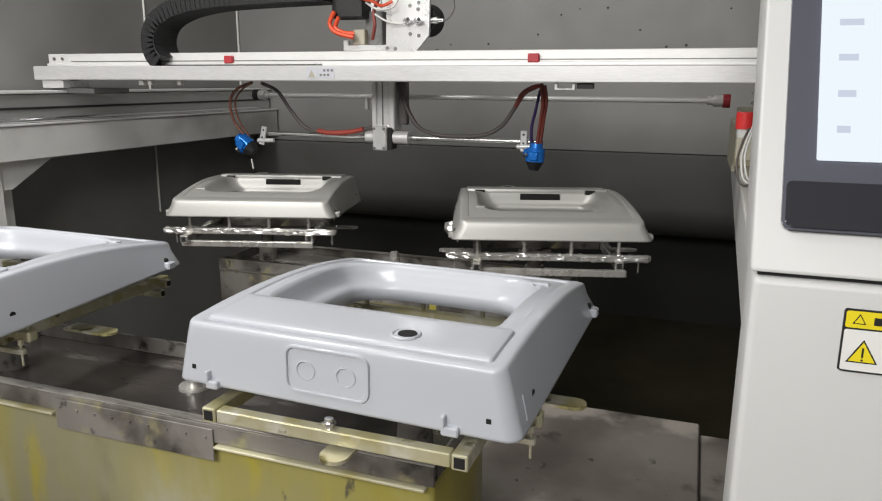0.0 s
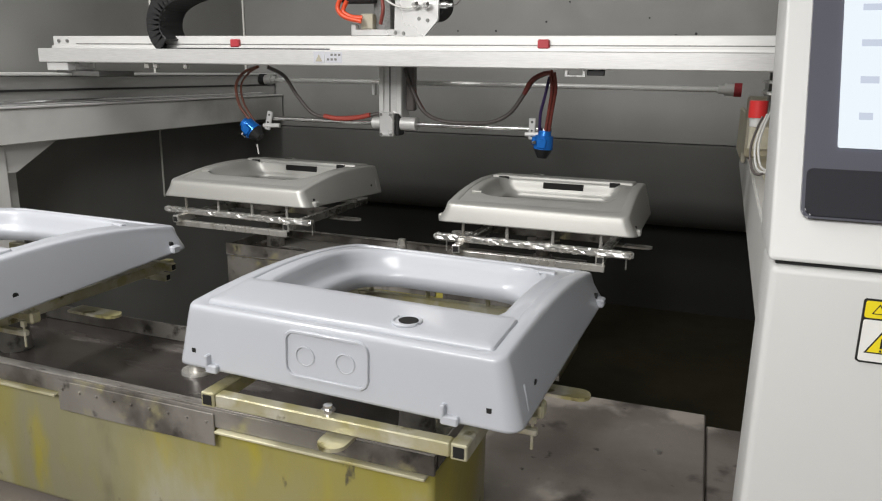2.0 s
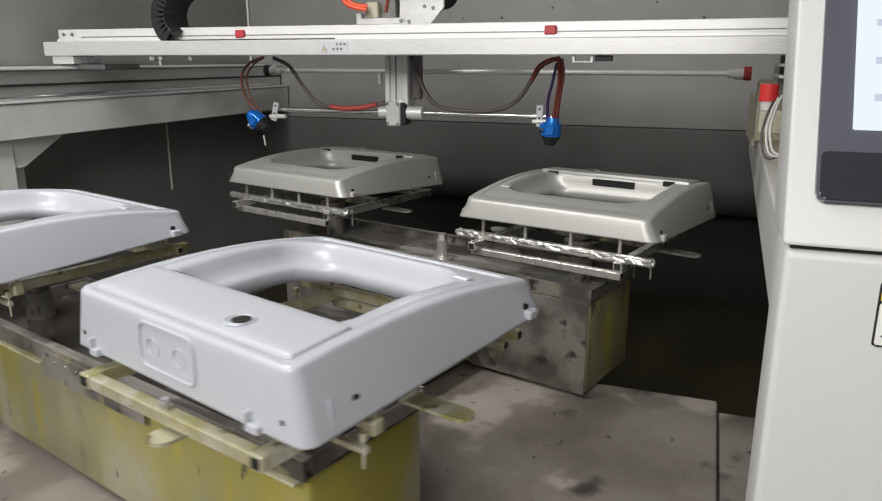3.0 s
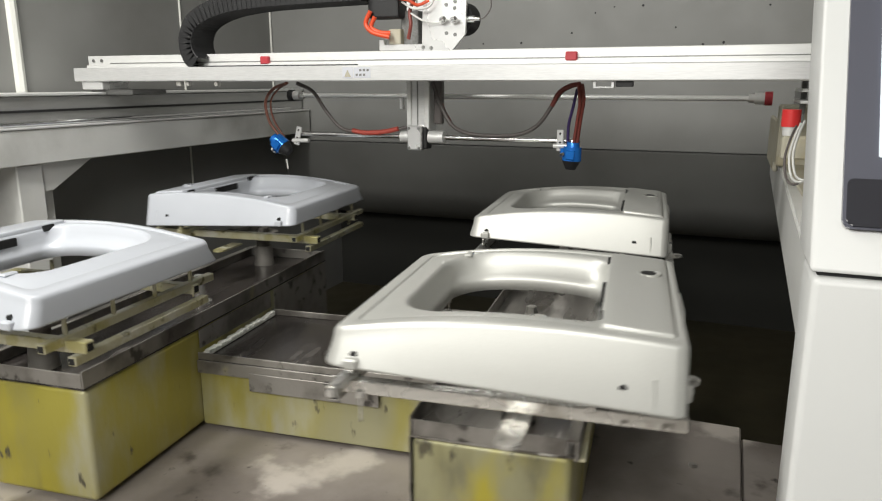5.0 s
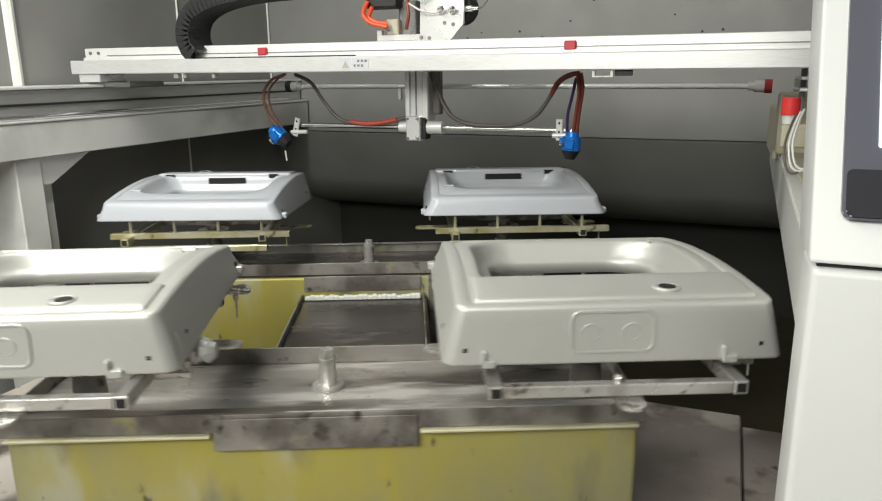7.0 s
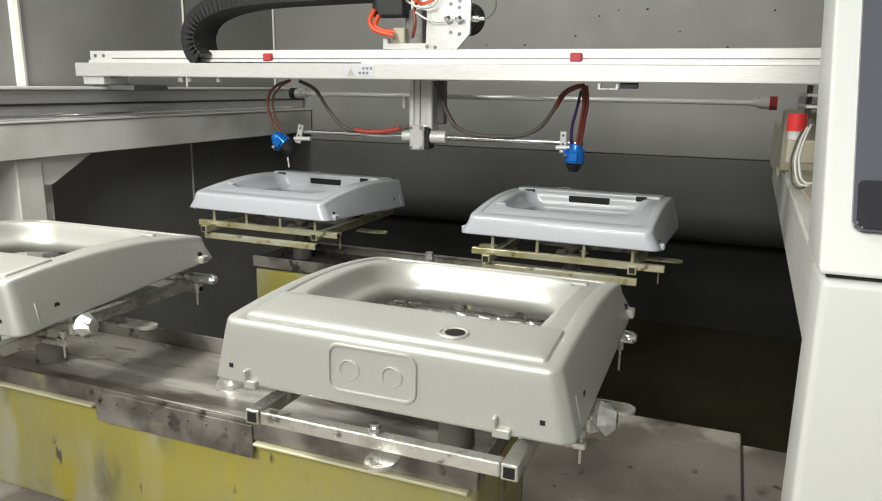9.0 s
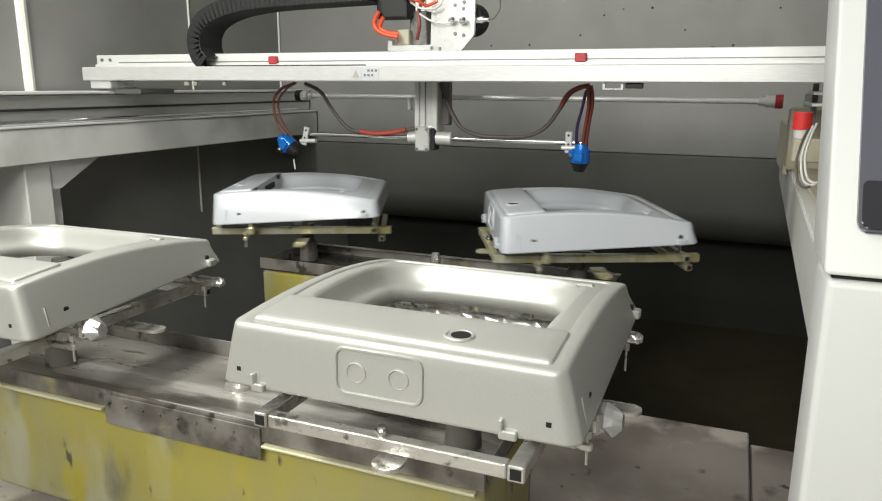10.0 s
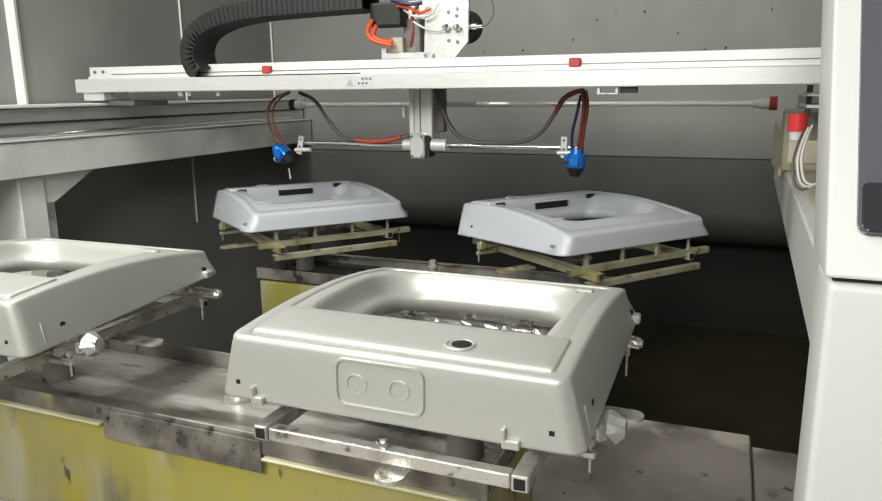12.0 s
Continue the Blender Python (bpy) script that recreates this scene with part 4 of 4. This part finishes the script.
    part("dark_bracket", bm, RAIL_DARK, g)
    for mat, r, pts in (
        (ORANGE_TUBE, 0.0075, [(-1.111, 2.120, 1.547), (-1.128, 2.120, 1.510), (-1.105, 2.120, 1.483), (-1.052, 2.130, 1.469)]),
        (ORANGE_TUBE, 0.0075, [(-1.101, 2.130, 1.531), (-1.114, 2.130, 1.500), (-1.087, 2.130, 1.483), (-1.053, 2.140, 1.480)]),
        (WHITE_WIRE, 0.0035, [(-1.007, 2.130, 1.571), (-0.960, 2.110, 1.549), (-0.916, 2.120, 1.552), (-0.894, 2.130, 1.584)]),
        (WHITE_WIRE, 0.003, [(-0.977, 2.130, 1.536), (-0.932, 2.120, 1.513), (-0.895, 2.130, 1.506), (-0.869, 2.130, 1.512)]),
        (ORANGE_TUBE, 0.005, [(-1.025, 2.120, 1.584), (-0.975, 2.110, 1.572), (-0.950, 2.120, 1.559), (-0.917, 2.130, 1.572)]),
        (PURPLE_WIRE, 0.006, [(-1.039, 2.110, 1.600), (-0.978, 2.100, 1.584), (-0.937, 2.110, 1.587)]),
        (RED_HOSE, 0.006, [(-0.991, 2.140, 1.462), (-0.978, 2.130, 1.503), (-0.985, 2.140, 1.545), (-0.970, 2.150, 1.587)]),
    ):
        bm = bmesh.new()
        tube_bm(bm, smooth_path(pts, 7), r, 8)
        part("air_tube", bm, mat, g, smooth=60)
    return g


gantry()


# ---- side rails ----
def left_rail():
    g = thing("side_rail", "long pale grey machine rail beam on a white steel column", "machine rail", "side rails")
    box_part("rail_body", -2.395, -2.19, 0.9, 3.485, 1.062, 1.178, RAIL_GREY, g, 0.003, "pale grey painted steel beam")
    box_part("rail_ledge", -2.395, -2.186, 0.9, 3.485, 1.179, 1.187, ALU_PALE, g, 0.002)
    bm = bmesh.new()
    cyl_bm(bm, (-2.2, 0.9, 1.196), (-2.2, 3.3, 1.196), 0.008, 0.008, 10)
    part("guide_shaft", bm, STEEL, g, "bright steel guide shaft", smooth=40)
    box_part("rail_back", -2.395, -2.235, 0.9, 3.485, 1.188, 1.285, RAIL_WEB, g, 0.003, "ground steel rail web")
    box_part("rail_groove", -2.2345, -2.231, 0.9, 3.485, 1.232, 1.24, BLACK_PLASTIC, g, 0)
    box_part("rail_top", -2.395, -2.225, 0.9, 3.485, 1.286, 1.296, ALU_PALE, g, 0.002)
    box_part("column", -2.39, -2.215, 1.70, 1.80, 0.0, 1.061, RAIL_GREY, g, 0.004, "pale grey steel column")
    box_part("column_flange", -2.39, -2.25, 1.801, 1.86, 0.0, 1.061, RAIL_GREY, g, 0.003)
    bm = bmesh.new()
    pr = [(1.801, 1.061), (2.02, 1.061), (1.84, 0.965), (1.801, 0.965)]
    fr = [bm.verts.new((-2.222, y, z)) for y, z in pr]
    bk = [bm.verts.new((-2.232, y, z)) for y, z in pr]
    bm.faces.new(fr)
    bm.faces.new(bk[::-1])
    for i in range(4):
        bm.faces.new((fr[i], fr[(i + 1) % 4], bk[(i + 1) % 4], bk[i]))
    part("gusset", bm, RAIL_GREY, g, "triangular gusset plate")


left_rail()


def right_rail():
    g = thing("side_rail", "painted side rail beam taped with beige masking and wires", "machine rail", "side rails")
    bm = bmesh.new()
    pr = [(0.084, 1.14), (0.135, 3.4), (0.34, 3.4), (0.34, 1.14)]
    fr = [bm.verts.new((x, y, 0.945)) for x, y in pr]
    bk = [bm.verts.new((x, y, 1.080)) for x, y in pr]
    bm.faces.new(fr)
    bm.faces.new(bk[::-1])
    for i in range(4):
        bm.faces.new((fr[i], fr[(i + 1) % 4], bk[(i + 1) % 4], bk[i]))
    bmesh.ops.bevel(bm, geom=bm.edges[:], offset=0.005, segments=2, affect="EDGES")
    part("rail_body", bm, RAIL_GREY, g, "grey steel rail beam")
    box_part("rail_top", 0.125, 0.19, 1.3, 3.38, 1.0805, 1.088, BEIGE_TAPE, g, 0.003, "beige masked top strip")
    box_part("rail_web", 0.20, 0.215, 1.5, 3.4, 1.0805, 1.2055, BEIGE_TAPE, g, 0.003, "beige masked upright plate")
    box_part("masked_bracket", 0.100, 0.114, 2.55, 3.0, 1.05, 1.21, BEIGE_TAPE, g, 0.004, "beige paper masking")
    box_part("bearing_block", 0.10, 0.199, 2.42, 2.56, 1.0805, 1.262, BEIGE_TAPE, g, 0.006, "beige bearing block")
    box_part("cap_bracket", 0.082, 0.199, 1.915, 1.945, 1.150, 1.2055, BEIGE_TAPE, g, 0.004, "beige masked switch bracket")
    box_part("rail_track", 0.20, 0.34, 1.5, 3.4, 1.206, 1.30, RAIL_DARK, g, 0.004)
    for z in (1.275, 1.305):
        box_part("track_edge", 0.13, 0.19, 2.15, 2.40, z, z + 0.008, ALU_PALE, g, 0.001)
    box_part("post", 0.14, 0.155, 2.3, 2.32, 1.206, 1.335, RAIL_DARK, g, 0.001)
    bm = bmesh.new()
    c = Vector((0.097, 1.950, 1.249))
    cyl_bm(bm, (c.x, 1.93, c.z - 0.022), (c.x, 1.93, c.z + 0.018), 0.021, 0.021, 20)
    part("red_cap", bm, RED_PLASTIC, g, "round red plastic cap", smooth=40)
    bm = bmesh.new()
    cyl_bm(bm, (c.x, 1.93, 1.206), (c.x, 1.93, c.z - 0.022), 0.016, 0.018, 16)
    part("cap_base", bm, ALU_PALE, g, smooth=40)
    for k, dx in enumerate((0.0, 0.008, 0.014)):
        bm = bmesh.new()
        pts = [(0.100, 1.800, 1.235), (0.087, 1.750, 1.208), (0.077, 1.700, 1.172), (0.081, 1.660, 1.136), (0.093, 1.620, 1.128), (0.111, 1.600, 1.141)]
        tube_bm(bm, smooth_path([Vector(p) + Vector((dx, -0.01 * k, 0.006 * k)) for p in pts], 6), 0.0027, 7)
        part("loose_cable", bm, WHITE_WIRE if k else GREY_HOSE, g, smooth=60)


right_rail()


# ---- control cabinet ----
LEAN = 0.6   # the console's front leans back by this much per metre of height


def lean_back(bm):
    for v in bm.verts:
        v.co.y += LEAN * (v.co.z - 1.095)


def cabinet():
    g = thing("control_cabinet", "white powder-coated control cabinet with a lit touch screen", "control cabinet")
    bm = bmesh.new()
    vs = box_bm(bm, 0.074, 0.92, 1.0, 1.16, 1.095, 1.75, 0.006, 3)
    lean_back(bm)
    part("upper_console", bm, CABINET_WHITE, g, smooth=40)
    bm = bmesh.new()
    box_bm(bm, 0.078, 0.92, 1.0, 1.13, 0.0, 1.0885, 0.010, 3)
    part("lower_body", bm, CABINET_WHITE, g, smooth=40)
    box_part("seam_strip", 0.084, 0.914, 1.012, 1.12, 1.0895, 1.0945, BLACK_PLASTIC, g, 0)
    a, b = Vector((0.106, 0.995, 1.159)), Vector((0.110, 0.995, 1.157))
    # tilted slab of the touch panel
    x0, z0, x1, z1 = 0.107, 1.150, 0.60, 1.60
    def slab(name, xa, xb, za, zb, ya, yb, r, mat, parent, label=""):
        bm = bmesh.new()
        pts = rounded_rect((xb - xa) / 2, (zb - za) / 2, r, 5, (xa + xb) / 2, (za + zb) / 2)
        fr = [bm.verts.new((x, ya, z)) for x, z in pts]
        bk = [bm.verts.new((x, yb, z)) for x, z in pts]
        bm.faces.new(fr)
        bm.faces.new(bk[::-1])
        for i in range(len(fr)):
            bm.faces.new((fr[i], fr[(i + 1) % len(fr)], bk[(i + 1) % len(fr)], bk[i]))
        bmesh.ops.bevel(bm, geom=[e for e in bm.edges if all(abs(v.co.y - ya) < 1e-5 for v in e.verts)], offset=0.002, segments=2, affect="EDGES")
        if za > 1.095:
            lean_back(bm)
        return part(name, bm, mat, parent, label, smooth=40)
    panel = slab("touch_panel", x0, x1, z0, z1, 0.9885, 0.9995, 0.010, SCREEN_BEZEL, g, "dark slate bezel of the touch panel")
    slab("lower_band", x0 + 0.004, x1 - 0.004, z0 + 0.004, z0 + 0.060, 0.985, 0.9882, 0.008, SCREEN_DARK, panel, "black glossy lower band")
    scr = slab("screen", 0.1455, 0.56, 1.2365, 1.56, 0.984, 0.9878, 0.002, SCREEN_LIT, panel, "lit white touch screen")
    for i, z in enumerate((1.272, 1.318, 1.366, 1.414, 1.46)):
        bm = bmesh.new()
        box_bm(bm, 0.168, 0.168 + (0.016, 0.022, 0.024, 0.03, 0.03)[i], 0.9828, 0.9836, z, z + 0.009)
        lean_back(bm)
        part("screen_button", bm, SCREEN_ICON, scr, "small illegible screen button")
    # warning label
    lx, lz, w, h = 0.1885, 0.9745, 0.10, 0.084
    s = slab("warning_label", lx, lx + w, lz, lz + h, 0.9978, 0.9998, 0.004, LABEL_BLACK, g, "yellow and white warning label with a black rim")
    slab("label_field", lx + 0.0025, lx + w - 0.0025, lz + 0.0025, lz + h - 0.027, 0.9972, 0.9977, 0.003, LABEL_WHITE, s)
    slab("label_head", lx + 0.0025, lx + w - 0.0025, lz + h - 0.0245, lz + h - 0.0025, 0.9972, 0.9977, 0.003, LABEL_YELLOW, s)

    def tri(name, cx, cz, r, y, mat):
        bm = bmesh.new()
        fr = [bm.verts.new((cx + r * math.cos(radians(90 + 120 * i)), y, cz + r * math.sin(radians(90 + 120 * i)))) for i in range(3)]
        bm.faces.new(fr)
        return part(name, bm, mat, s)
    tri("triangle_rim", lx + 0.026, lz + 0.024, 0.021, 0.9966, LABEL_BLACK)
    tri("triangle_sign", lx + 0.026, lz + 0.024, 0.0175, 0.9962, LABEL_YELLOW)
    bm = bmesh.new()
    box_bm(bm, lx + 0.0248, lx + 0.0272, 0.9955, 0.9959, lz + 0.021, lz + 0.034)
    box_bm(bm, lx + 0.0248, lx + 0.0272, 0.9955, 0.9959, lz + 0.0165, lz + 0.019)
    part("exclamation_mark", bm, LABEL_BLACK, s)
    tri("triangle_rim", lx + 0.018, lz + h - 0.0145, 0.009, 0.9966, LABEL_BLACK)
    tri("triangle_sign", lx + 0.018, lz + h - 0.0145, 0.0066, 0.9962, LABEL_YELLOW)
    bm = bmesh.new()
    for i in range(5):
        box_bm(bm, lx + 0.034 + i * 0.012, lx + 0.043 + i * 0.012, 0.9964, 0.9968, lz + h - 0.019, lz + h - 0.009)
    part("illegible_text", bm, LABEL_BLACK, s)
    bm = bmesh.new()
    for i in range(4):
        box_bm(bm, lx + 0.05, lx + 0.09 - 0.006 * (i % 2), 0.9964, 0.9968, lz + 0.010 + i * 0.011, lz + 0.015 + i * 0.011)
    part("illegible_text", bm, LABEL_BLACK, s)


cabinet()


# ---- what moves ----
def spin_f(t):
    keys = ((0, 17), (0.1, 10), (0.2, 4), (0.3, 1), (0.4, 0), (12, 0))
    for (a, va), (b, vb) in zip(keys, keys[1:]):
        if a <= t <= b:
            return va + (vb - va) * (t - a) / (b - a)


def spin_n(t):
    rate, t0, up = 151.0, 9.17, 0.26
    if t < t0:
        return 0.0
    if t < t0 + up:
        return rate * (t - t0) ** 2 / (2 * up)
    lead = ((9.17, 0), (9.5, 4), (10.2, 12), (11.0, 13), (11.5, 4), (12.0, 5))   # the drive runs a little unevenly
    extra = next(va + (vb - va) * (t - a) / (b - a) for (a, va), (b, vb) in zip(lead, lead[1:]) if t <= b)
    return rate * (t - t0 - up / 2) + extra


def motions():
    times = [i / 10 for i in range(121)]
    walk(TABLE, [(t, pose(CX, CY, 0, 0, 0, turn_angle(t))) for t in times])
    for c, ob in COVERS.items():
        spin = spin_f if c[0] == "F" else spin_n
        rows = [(t, place_on_table(c, t, spin(t)) @ pose(0, 0, ZC)) for t in times]
        dx, dy, turn = SEAT[c]
        seat = pose(SPIN_X, SPIN_Y, 0, 0, 0, turn) @ pose(dx - SPIN_X, dy - SPIN_Y, 0)
        walk(ob, [(t, m @ seat) for t, m in rows])
        walk(JIGS[c], rows)


motions()
